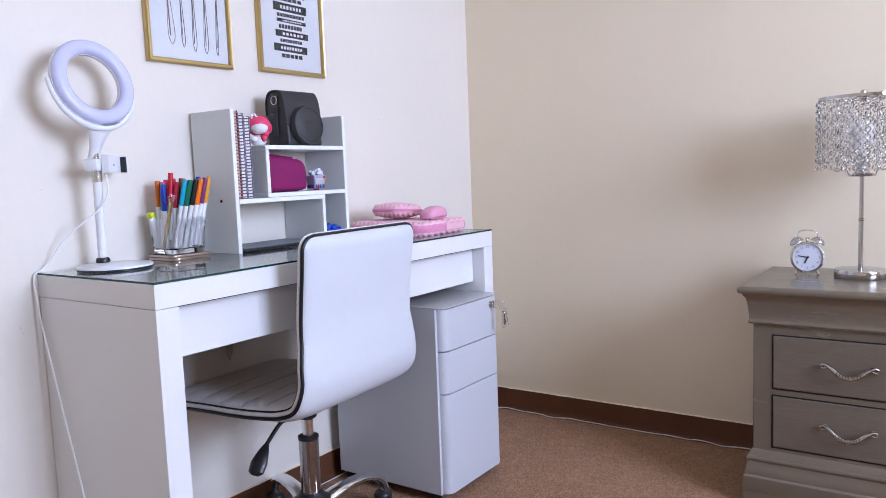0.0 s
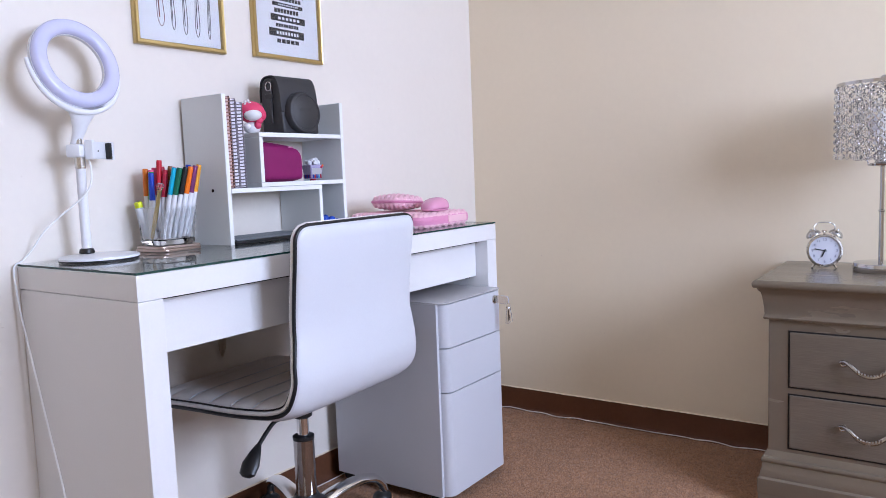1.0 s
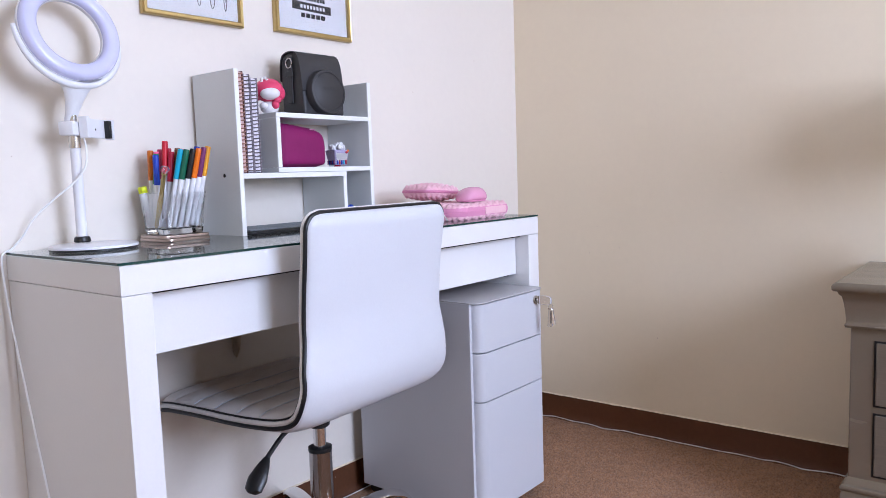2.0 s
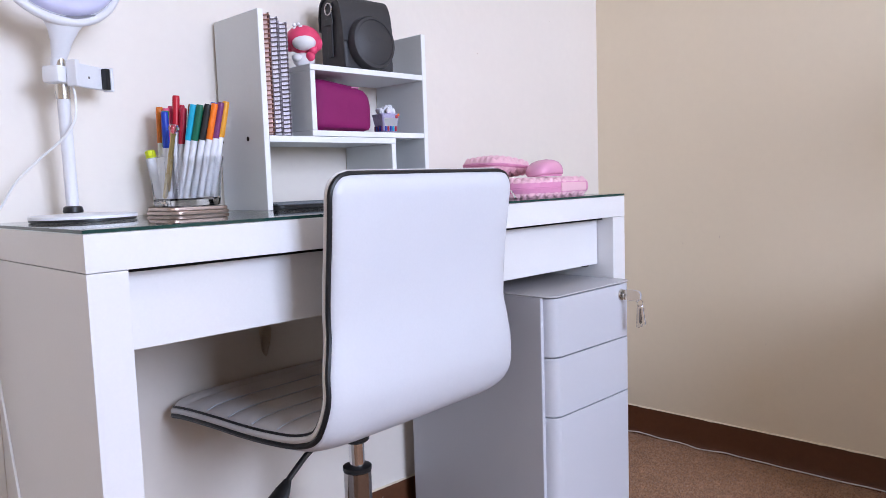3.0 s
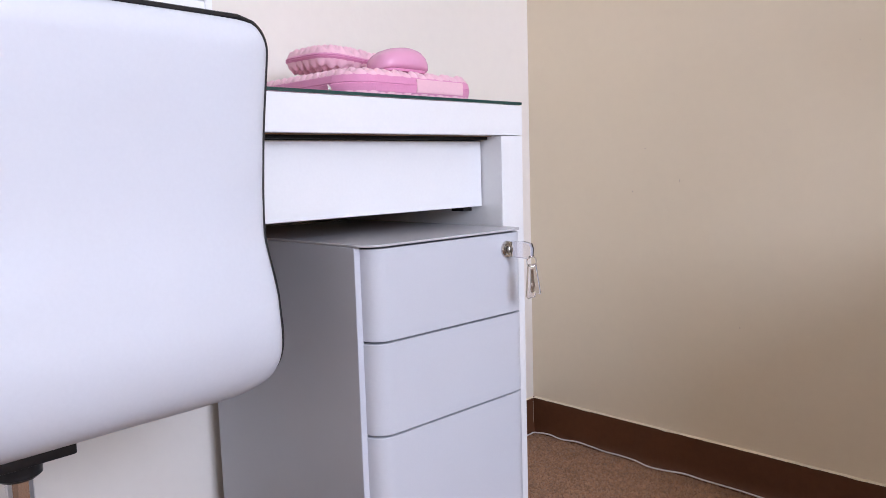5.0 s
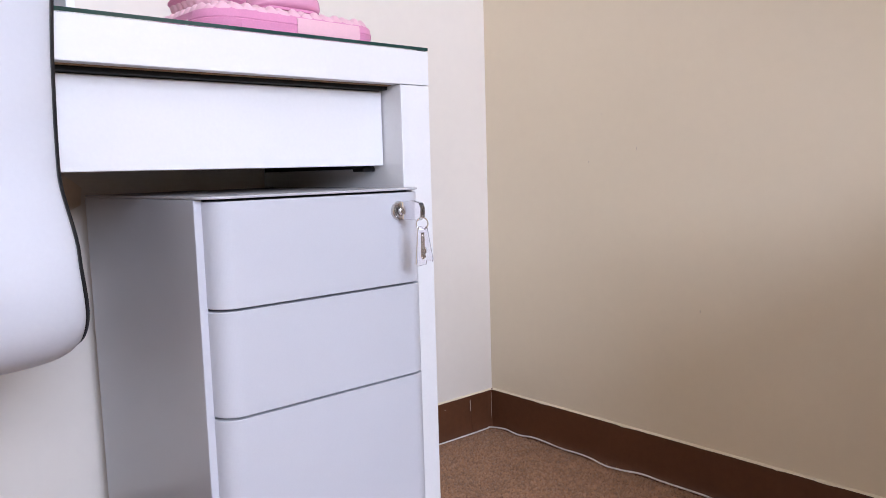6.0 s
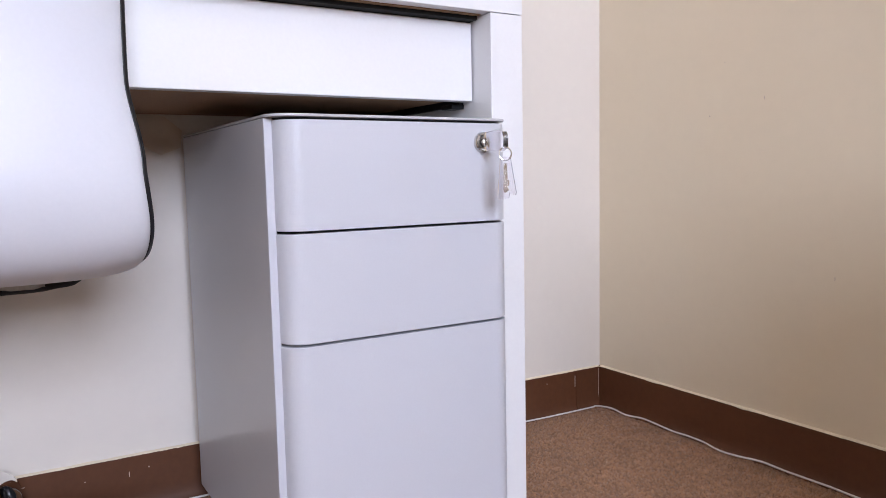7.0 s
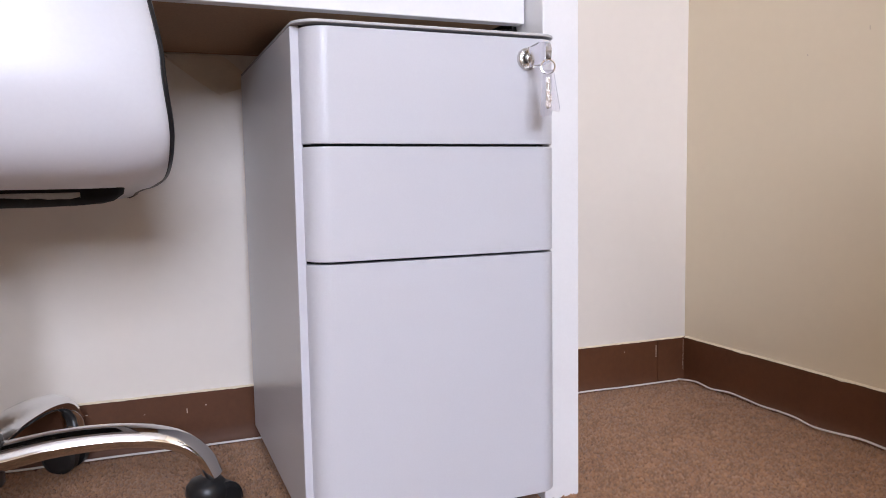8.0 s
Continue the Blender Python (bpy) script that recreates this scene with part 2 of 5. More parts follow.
def prism(pts, z0, z1, bevel=0.0, bm=None, m=None):
    """Extrudes an outline in z, its rims rounded by a small step."""
    cx, cy = sum(p[0] for p in pts) / len(pts), sum(p[1] for p in pts) / len(pts)

    def lp(z, d):
        out = []
        for x, y in pts:
            l = math.hypot(x - cx, y - cy) or 1
            out.append(Vector((x - d * (x - cx) / l, y - d * (y - cy) / l, z)))
        return [m @ v for v in out] if m else out
    if bevel:
        ls = [lp(z0, bevel), lp(z0 + bevel * 0.3, bevel * 0.3), lp(z0 + bevel, 0), lp(z1 - bevel, 0), lp(z1 - bevel * 0.3, bevel * 0.3), lp(z1, bevel)]
    else:
        ls = [lp(z0, 0), lp(z1, 0)]
    return rings(ls, bm)


def lathe(profile, segs=24, m=None, bm=None, caps=True):
    loops = []
    for r, z in profile:
        lp = [Vector((r * math.cos(2 * math.pi * i / segs), r * math.sin(2 * math.pi * i / segs), z)) for i in range(segs)]
        loops.append([m @ v for v in lp] if m else lp)
    return rings(loops, bm, caps)


def smooth_line(pts, n=8, closed=False):
    """Catmull-Rom through points."""
    P = [Vector(p) for p in pts]
    out = []
    k = len(P)
    for i in range(k if closed else k - 1):
        p0 = P[i - 1] if (i or closed) else P[0] * 2 - P[1]
        p1, p2 = P[i], P[(i + 1) % k]
        p3 = P[(i + 2) % k] if (closed or i + 2 < k) else P[-1] * 2 - P[-2]
        for j in range(n):
            t = j / n
            out.append(0.5 * ((2 * p1) + (p2 - p0) * t + (2 * p0 - 5 * p1 + 4 * p2 - p3) * t * t + (3 * p1 - p0 - 3 * p2 + p3) * t ** 3))
    if not closed:
        out.append(P[-1])
    return out


def tube(pts, radius, segs=8, closed=False, bm=None, flat=1.0):
    """A round bar along a line; radius may be a function of the share of the way."""
    P = [Vector(p) for p in pts]
    k = len(P)
    loops, side = [], None
    for i, p in enumerate(P):
        t = (P[(i + 1) % k] - P[i - 1]) if closed or 0 < i < k - 1 else (P[1] - P[0] if i == 0 else P[-1] - P[-2])
        t.normalize()
        if side is None:
            side = t.cross(Vector((0, 0, 1)))
            if side.length < 0.1:
                side = t.cross(Vector((0, 1, 0)))
        side = (side - t * side.dot(t)).normalized()
        up = side.cross(t)
        r = radius(i / (k - 1)) if callable(radius) else radius
        loops.append([p + side * (r * math.cos(2 * math.pi * j / segs)) + up * (r * flat * math.sin(2 * math.pi * j / segs)) for j in range(segs)])
    if closed:
        loops.append(loops[0])
        bm2 = rings(loops, bm, caps=False)
        bmesh.ops.remove_doubles(bm2, verts=bm2.verts, dist=1e-6)
        return bm2
    return rings(loops, bm)


def bar(a, b, width, depth, bm=None):
    """A flat bar lying in the plane x = const, from a to b (y, z pairs), that stands depth proud of x0."""
    bm = bm or bmesh.new()
    (x0, ya, za), (yb, zb) = a, b
    d = Vector((0, yb - ya, zb - za))
    n = Vector((0, -d.z, d.y)).normalized() * width / 2
    lo = [Vector((x0, ya, za)) + n, Vector((x0, ya, za)) - n, Vector((x0, yb, zb)) - n, Vector((x0, yb, zb)) + n]
    return rings([lo, [v + Vector((depth, 0, 0)) for v in lo]], bm)


# ---- room ----
def structure(name, bm, mat, label, parent=None, smooth=0):
    return tagged(part(name, bm, mat, parent, smooth=smooth), label, kind="structure")


T = 0.12
CORNER_X, SKEW = 0.028, 0.0165      # the west wall is about a degree out of square
WALL = Matrix.Translation((CORNER_X, 0, 0)) @ Matrix.Rotation(-math.atan(SKEW), 4, "Z")


def wall_x(y):
    """Where the face of the west wall lies at y."""
    return CORNER_X + SKEW * y


structure("floor", box(-T, ROOM_X + T, ROOM_Y - T, T, -0.1, 0.0), M["carpet"], "tan brown short pile carpet")
structure("wall_west", box(-T, 0, ROOM_Y - T, T, 0, ROOM_Z), M["wall_lit"], "painted plaster wall behind the desk, window light put into its tone").matrix_basis = WALL
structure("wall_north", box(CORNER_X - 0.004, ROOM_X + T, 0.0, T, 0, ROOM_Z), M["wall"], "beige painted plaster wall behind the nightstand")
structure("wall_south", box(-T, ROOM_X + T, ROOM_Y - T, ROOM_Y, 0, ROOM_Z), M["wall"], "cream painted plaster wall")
structure("ceiling", box(-T, ROOM_X + T, ROOM_Y - T, T, ROOM_Z, ROOM_Z + 0.1), M["ceiling"], "white painted ceiling")
eb = box(ROOM_X, ROOM_X + T, ROOM_Y, WIN[0], 0, ROOM_Z)
box(ROOM_X, ROOM_X + T, WIN[1], 0, 0, ROOM_Z, bm=eb)
box(ROOM_X, ROOM_X + T, WIN[0], WIN[1], 0, WIN[2], bm=eb)
box(ROOM_X, ROOM_X + T, WIN[0], WIN[1], WIN[3], ROOM_Z, bm=eb)
structure("wall_east", eb, M["wall"], "cream painted plaster wall with a window")
win = thing("window_1", "white framed window with two clear panes", "window", pose(ROOM_X + 0.05, 0, 0), kind="structure")
wy = (WIN[0] + WIN[1]) / 2
for y0, y1, z0, z1 in ((WIN[0], WIN[1], WIN[2], WIN[2] + 0.05), (WIN[0], WIN[1], WIN[3] - 0.05, WIN[3]), (WIN[0], WIN[0] + 0.05, WIN[2] + 0.05, WIN[3] - 0.05),
                       (WIN[1] - 0.05, WIN[1], WIN[2] + 0.05, WIN[3] - 0.05), (wy - 0.03, wy + 0.03, WIN[2] + 0.05, WIN[3] - 0.05)):
    part("window_frame", box(0, 0.05, y0, y1, z0, z1, 0.004), M["window_white"], win)
for y0, y1 in ((WIN[0] + 0.05, wy - 0.03), (wy + 0.03, WIN[1] - 0.05)):
    p = part("pane", box(0.02, 0.026, y0, y1, WIN[2] + 0.05, WIN[3] - 0.05), M["glass_top"], win, smooth=0)
    p.visible_shadow = False


# vinyl cove baseboards, in lengths that butt at the seams
BASE_H = 0.087


def cove(along, a, b, off=0.0):
    prof = [(0.0, 0.0), (0.016, 0.0), (0.010, 0.005), (0.0065, 0.014), (0.0055, 0.03), (0.0055, BASE_H - 0.002), (0.004, BASE_H), (0.0, BASE_H)]
    loops = []
    for s in (a, b):
        loops.append([Vector((d + off, s, z)) if along == "y" else Vector((s, -d - off, z)) for d, z in prof])
    return rings(loops)


bw = structure("baseboard_west", cove("y", ROOM_Y + 0.02, -0.072), M["vinyl"], "dark brown vinyl baseboard with chipped upper edge", smooth=30)
bw.matrix_basis = WALL
structure("baseboard_corner", cove("y", -0.0705, -0.0062), M["vinyl"], "dark brown vinyl baseboard corner piece", smooth=30).matrix_basis = WALL
structure("baseboard_north", cove("x", CORNER_X, ROOM_X), M["vinyl"], "dark brown vinyl baseboard", smooth=30)
chips = bmesh.new()
for y, z, w, hh in ((-0.958, 0.055, 0.0012, 0.008), (-0.93, 0.064, 0.002, 0.002), (-0.075, 0.052, 0.0016, 0.024), (-1.02, 0.06, 0.002, 0.001), (-0.15, 0.069, 0.002, 0.0015), (-0.0085, 0.012, 0.0007, 0.07), (-1.10, 0.07, 0.003, 0.001)):
    box(0.0048, 0.0062, y, y + w, z, z + hh, 0.0003, 1, bm=chips)
part("paint_chip", chips, M["chip"], bw, "pale chips and paint drips along the edge", smooth=0)
bead = bmesh.new()
for along, n0, n1, seed in (("y", -1.9, -0.006, 1.0), ("x", CORNER_X + 0.006, 1.5, 5.0)):
    loops = []
    for i in range(301):
        q = n0 + (n1 - n0) * i / 300
        lo = 0.0022 * max(0.0, noise.noise(Vector((q * 24, seed, 0))) + 0.5 * noise.noise(Vector((q * 90, seed, 4))))
        hi = 0.0013 + 0.0007 * noise.noise(Vector((q * 40, seed, 8)))
        sec = [(0.0, BASE_H + hi), (0.0035, BASE_H + hi * 0.6), (0.0061, BASE_H - 0.0003), (0.0064, BASE_H - 0.0006 - lo), (0.005, BASE_H - 0.001 - lo), (0.0, BASE_H)]
        loops.append([Vector((wall_x(q) + d, q, z)) if along == "y" else Vector((q, -d, z)) for d, z in sec])
    rings(loops, bead)
structure("trim_paint_bead", bead, M["wall"], "uneven bead of wall paint along the baseboard", smooth=40)

# small scuffs and a nail hole in the paint
for wall, spots in (("w", ((-1.676, 0.939, 0.002, 0.002), (-1.744, 0.645, 0.001, 0.008), (-1.741, 0.637, 0.004, 0.001), (-0.55, 1.13, 0.004, 0.0015), (-0.24, 1.25, 0.002, 0.002))),
                    ("n", ((0.34, 0.691, 0.0025, 0.0012), (0.42, 0.62, 0.001, 0.006), (0.31, 0.60, 0.002, 0.002), (0.55, 0.33, 0.0012, 0.005), (0.75, 0.86, 0.002, 0.001)))):
    for a, z, w, hh in spots:
        bm = box(-0.001, 0.0004, a, a + w, z, z + hh, 0.0002, 1) if wall == "w" else box(a, a + w, -0.0004, 0.001, z, z + hh, 0.0002, 1)
        part("scuff", bm, M["chip"], bpy.data.objects["wall_west" if wall == "w" else "wall_north"], smooth=0)

# white cord that lies along the foot of the walls
pts = []
for i in range(40):
    y = -1.75 + 1.71 * i / 39
    pts.append((wall_x(y) + 0.016 + 0.008 * noise.noise(Vector((y * 5, 0, 2))) + 0.006, y, 0.0062 + 0.003 * abs(noise.noise(Vector((y * 6, 3, 0))))))
pts.append((0.050, -0.030, 0.0065))
for i in range(1, 34):
    x = 0.052 + 1.3 * i / 33
    pts.append((x, -0.019 - 0.026 * max(0, noise.noise(Vector((x * 6.5, 7, 2)))), 0.0062 + 0.010 * abs(noise.noise(Vector((x * 8, 3, 9))))))
tagged(part("extension_cord", tube(smooth_line(pts, 4), 0.0017, 8), M["cord"]), "thin white cord lying along the foot of the walls", "cable")


# ---- desk ----
DX, DY0, DY1, DZ, SLAB = 0.418, -1.700, -0.501, 0.757, 0.711
desk = thing("desk", "white dressing-table desk with a glass top and one wide drawer", "desk", pose(0, 0, 0))
part("side_panel", box(wall_x(DY0 + 0.05) + 0.002, DX, DY0, DY0 + 0.050, 0, SLAB - 0.0008, 0.0012), M["white_foil"], desk)
part("side_panel", box(wall_x(DY1) + 0.002, DX, DY1 - 0.050, DY1, 0, SLAB - 0.0008, 0.0012), M["white_foil"], desk)
part("tabletop", prism([(DX, DY0), (DX, DY1), (wall_x(DY1) + 0.0015, DY1), (wall_x(DY0) + 0.0015, DY0)], SLAB, DZ, 0.001), M["white_foil"], desk)
part("underside", box(0.026, DX - 0.018, DY0 + 0.052, DY1 - 0.052, SLAB - 0.0012, SLAB - 0.0002), M["hardboard"], desk, "bare brown board under the top")
# Dark strip put in for the shade in the gap above the drawer.
part("drawer_stop", box(0.360, 0.392, DY0 + 0.053, DY1 - 0.053, SLAB - 0.0062, SLAB - 0.0014), M["black_cloth"], desk, "dark strip in place of the shade above the drawer", smooth=0)
gl = part("glass_top", prism([(DX - 0.001, DY0 + 0.001), (DX - 0.001, DY1 - 0.001), (wall_x(DY1) + 0.003, DY1 - 0.001), (wall_x(DY0) + 0.003, DY0 + 0.001)], DZ + 0.0006, DZ + 0.0056, 0.0006), M["desk_glass"], desk, "clear glass sheet")
gl.visible_shadow = False
for x0, x1, y0, y1 in ((DX - 0.0008, DX + 0.0004, DY0, DY1), (wall_x(DY0) + 0.004, DX - 0.001, DY0 - 0.0006, DY0 + 0.0008), (wall_x(DY1) + 0.004, DX - 0.001, DY1 - 0.0008, DY1 + 0.0006)):
    part("glass_edge", box(x0, x1, y0, y1, DZ + 0.0012, DZ + 0.0052), M["glass_edge"], desk, "dark green polished glass edge", smooth=0)
drw = part("drawer", box(0.359, 0.377, DY0 + 0.0525, DY1 - 0.0525, 0.602, 0.704, 0.0012), M["white_foil"], desk, "wide white drawer front without handle")
part("drawer_bottom", box(0.03, 0.358, DY0 + 0.07, DY1 - 0.07, 0.605, 0.608), M["hardboard"], drw, "bare brown board", smooth=0)
for y0 in (DY0 + 0.062, DY1 - 0.078):
    part("drawer_side", box(0.03, 0.358, y0, y0 + 0.014, 0.612, 0.69, 0.001), M["white_foil"], drw)
for y in (DY0 + 0.0505, DY1 - 0.0575):
    rb = box(0.04, 0.352, y, y + 0.007, 0.598, 0.611, 0.001)
    box(0.325, 0.352, y - 0.012, y + 0.019, 0.594, 0.600, 0.001, bm=rb)
    part("drawer_runner", rb, M["black_plastic"], desk, "black metal runner")

# ---- drawer pedestal ----
PX0, PX1, PY0, PY1, PZ0, PZ1 = 0.058, 0.442, -0.860, -0.556, 0.034, 0.572
ped = thing("drawer_pedestal", "slim white steel pedestal with three drawers, under the desk", "filing cabinet", pose(0, 0, 0))
for y in (PY0, PY1 - 0.010):
    part("side_panel", box(PX0, PX1, y, y + 0.010, PZ0, PZ1 - 0.0034, 0.0012), M["steel_white"], ped)
part("back_panel", box(PX0, PX0 + 0.008, PY0 + 0.0102, PY1 - 0.0102, PZ0, PZ1 - 0.0034, 0.001), M["steel_white"], ped)
part("bottom", box(PX0 + 0.0082, PX1 - 0.004, PY0 + 0.0102, PY1 - 0.0102, PZ0, PZ0 + 0.01, 0.001), M["steel_white"], ped)
lid = prism(outline(PX0, PX1 + 0.026, PY0, PY1, (0.026, 0.004, 0.004, 0.028), 16), PZ1 - 0.0030, PZ1, 0.0008)
part("top", lid, M["steel_top"], ped, "thin grey-white top plate, the dark desk above put into its tone")
# Black block added inside so that the drawer gaps read as dark shade.
part("inner_carcass", box(PX0 + 0.01, PX1 - 0.012, PY0 + 0.0112, PY1 - 0.0112, PZ0 + 0.012, PZ1 - 0.0036), M["black_plastic"], ped, "black block that darkens the gaps between the drawers", smooth=0)
fronts = []
for z0, z1 in ((0.4485, PZ1 - 0.0058), (0.3265, 0.4455), (PZ0 + 0.002, 0.3235)):
    o = outline(PX1 - 0.008, PX1 + 0.0235, PY0 + 0.0085, PY1 - 0.001, (0.024, 0.002, 0.002, 0.026), 26)
    fronts.append(part("drawer", prism(o, z0, z1, 0.0012), M["steel_white"], ped, "white steel drawer with rounded sides"))
lock = part("lock", lathe([(0.0, 0), (0.0125, 0), (0.0125, 0.002), (0.011, 0.0042), (0.008, 0.0045), (0.0076, 0.003), (0.0, 0.003)][1:], 24, pose(PX1 + 0.0235, -0.599, 0.543, 0, 90, 0)), M["nickel"], fronts[0], "round nickel lock")
part("keyhole", box(PX1 + 0.0262, PX1 + 0.0272, -0.5997, -0.5983, 0.538, 0.548), M["black"], lock, smooth=0)
for x in (0.075, 0.40):
    for y in (PY0 + 0.035, PY1 - 0.035):
        c = lathe([(0.017, -0.009), (0.0185, -0.006), (0.0185, 0.006), (0.017, 0.009)], 18, pose(x, y, 0.0185, 90, 0, 20))
        box(x - 0.012, x + 0.012, y - 0.0125, y + 0.0125, 0.022, 0.0335, 0.002, bm=c)
        part("caster", c, M["black_plastic"], ped, "small black castor")

# ---- desk chair ----
CH = pose(0.287, -1.211, 0, 0, 0, 3.6)
chair = thing("desk_chair", "armless white faux-leather swivel chair with chrome base", "chair", CH)
# section of the shell, from the top of the back to the front of the seat, from the swivel axis
SECT = smooth_line([(0.203, 0, 0.820), (0.196, 0, 0.76), (0.186, 0, 0.68), (0.181, 0, 0.61), (0.185, 0, 0.545), (0.186, 0, 0.491), (0.166, 0, 0.447), (0.120, 0, 0.427),
                    (0.05, 0, 0.418), (-0.03, 0, 0.413), (-0.12, 0, 0.410), (-0.23, 0, 0.404), (-0.276, 0, 0.395)], 16)
LEN = [0.0]
for a, b in zip(SECT, SECT[1:]):
    LEN.append(LEN[-1] + (b - a).length)
TOTAL = LEN[-1]


def width_at(s):
    keys = ((0, 0.207), (0.12, 0.204), (0.22, 0.204), (0.30, 0.2145), (0.37, 0.2212), (0.45, 0.2215), (TOTAL, 0.212))
    for (s0, w0), (s1, w1) in zip(keys, keys[1:]):
        if s <= s1:
            k = (s - s0) / (s1 - s0)
            return w0 + (w1 - w0) * k * k * (3 - 2 * k)
    return keys[-1][1]


def rounded_end(s, r=0.032):
    d = min(s, TOTAL - s)
    return 0.0 if d >= r else r - math.sqrt(max(0, r * r - (r - d) ** 2))


def shell(face, inset=0.0):
    """face(s, v): the two offsets from the section, along its normal, at the length s and the share v of the half width."""
    loops = []
    vs = [math.sin(math.pi / 2 * (-1 + 2 * j / 28)) for j in range(29)]
    for i, p in enumerate(SECT):
        t = (SECT[min(i + 1, len(SECT) - 1)] - SECT[max(i - 1, 0)]).normalized()
        n = Vector((-t.z, 0, t.x))
        s = LEN[i]
        w = width_at(s) - rounded_end(s) - inset
        up = [p + n * face(s, v)[1] + Vector((0, v * w, 0)) for v in vs]
        dn = [p + n * face(s, v)[0] + Vector((0, v * w, 0)) for v in reversed(vs)]
        loops.append(up + dn)
    return rings(loops)


def rim(s, v):
    e = max(0.0, 1 - abs(v) ** 7) ** 0.5
    d = min(1.0, min(s, TOTAL - s) / 0.03)
    return e * math.sqrt(max(0, 1 - (1 - d) ** 2))


def back_face(s, v):
    wr = 0.0014 * noise.noise(Vector((s * 9, v * 2.0, 0.4))) + 0.0022 * abs(v) ** 5 * noise.noise(Vector((s * 38, v * 3.0, 2.6)))
    pad_ = 1.0 - 0.65 * min(1.0, max(0.0, (s - 0.42) / 0.08))
    return 0.003, 0.0045 + (0.0165 + wr) * pad_ * rim(s, v)


RIB = 0.070      # spacing of the quilted ribs


def front_face(s, v):
    rib = abs(math.sin(math.pi * s / RIB))
    return -0.012 - (0.007 + 0.011 * (rib ** 0.4)) * rim(s, v), -0.010


part("shell", shell(back_face), M["leather"], chair, "smooth padded white leather back")
part("seat_cushion", shell(front_face, 0.006), M["leather_seat"], chair, "white ribbed leather seat and back pad")

for k in range(7, 11):      # raised stitched seams between the seat's ribs
    s = RIB * k
    i = min(range(len(LEN)), key=lambda j: abs(LEN[j] - s))
    t = (SECT[min(i + 1, len(SECT) - 1)] - SECT[max(i - 1, 0)]).normalized()
    n = Vector((-t.z, 0, t.x))
    c = SECT[i] + t * (s - LEN[i])
    hw_ = width_at(s) - rounded_end(s) - 0.006
    vs_ = [-0.985 + 1.97 * j / 24 for j in range(25)]
    part("seat_seam", tube([c - n * (0.0125 + 0.0125 * rim(s, v)) + Vector((0, v * hw_, 0)) for v in vs_], 0.0013, 6), M["leather"], chair, "raised stitched seam" if k == 7 else "")


def edge_line(offset, out=0.0):
    loop = []
    for side in (1, -1):
        idx = range(len(SECT)) if side == 1 else reversed(range(len(SECT)))
        for i in idx:
            t = (SECT[min(i + 1, len(SECT) - 1)] - SECT[max(i - 1, 0)]).normalized()
            n = Vector((-t.z, 0, t.x))
            s = LEN[i]
            p = SECT[i] + n * offset + Vector((0, side * (width_at(s) - rounded_end(s) + out), 0))
            if not loop or (p - loop[-1]).length > 1e-4:
                loop.append(p)
    return loop


part("piping", tube(edge_line(0.0022, -0.0003), 0.0046, 8, True), M["black"], chair, "black vinyl piping")
part("edge_band", tube(edge_line(-0.0060, -0.0025), 0.0052, 8, True), M["leather_seat"], chair, "white leather edge band")
part("inner_piping", tube(edge_line(-0.0122, -0.0045), 0.0024, 8, True), M["black"], chair, "thin black piping")
und = []
for g, z in ((0.0, 0.4100), (0.002, 0.4015), (0.010, 0.394), (0.024, 0.389), (0.07, 0.386)):
    und.append([Vector((x, y, z + 0.003 * noise.noise(Vector((x * 30, y * 30, z * 9))))) for x, y in outline(-0.215 + g, 0.056 - g, -0.186 + g, 0.186 - g, 0.03, 4)])
part("seat_underlining", rings(und), M["black_cloth"], chair, "black cloth under the seat")
mech = box(-0.05, 0.05, -0.045, 0.045, 0.367, 0.3855, 0.003)
lathe([(0.024, 0.350), (0.027, 0.369)], 20, bm=mech)
part("tilt_plate", mech, M["black_plastic"], chair)
lv = tube(smooth_line([(0.02, -0.045, 0.372), (0.025, -0.10, 0.3715), (0.029, -0.130, 0.368), (0.034, -0.180, 0.336), (0.037, -0.200, 0.320)], 6), 0.0048, 8)
lever = part("lever", lv, M["black_plastic"], chair)
part("knob", tube([(0.034, -0.178, 0.338), (0.036, -0.190, 0.326), (0.038, -0.208, 0.306), (0.040, -0.222, 0.289), (0.0405, -0.226, 0.284)], lambda k: (0.007, 0.014, 0.0215, 0.0195, 0.010)[round(k * 4)], 12, flat=0.6), M["black_plastic"], lever, "black paddle grip")
part("gas_spring", lathe([(0.014, 0.30), (0.014, 0.368)], 20), M["chrome"], chair)
part("collar", lathe([(0.019, 0.342), (0.024, 0.346), (0.024, 0.364), (0.02, 0.366)], 20), M["black_plastic"], chair)
part("column_ring", lathe([(0.024, 0.288), (0.0262, 0.290), (0.0262, 0.297), (0.018, 0.300)], 20), M["black_plastic"], chair)
part("column", lathe([(0.025, 0.11), (0.025, 0.288)], 24), M["dark_chrome"], chair, "smoky chrome column")
part("hub", lathe([(0.030, 0.078), (0.047, 0.082), (0.048, 0.132), (0.034, 0.142), (0.028, 0.152)], 24), M["black_plastic"], chair)
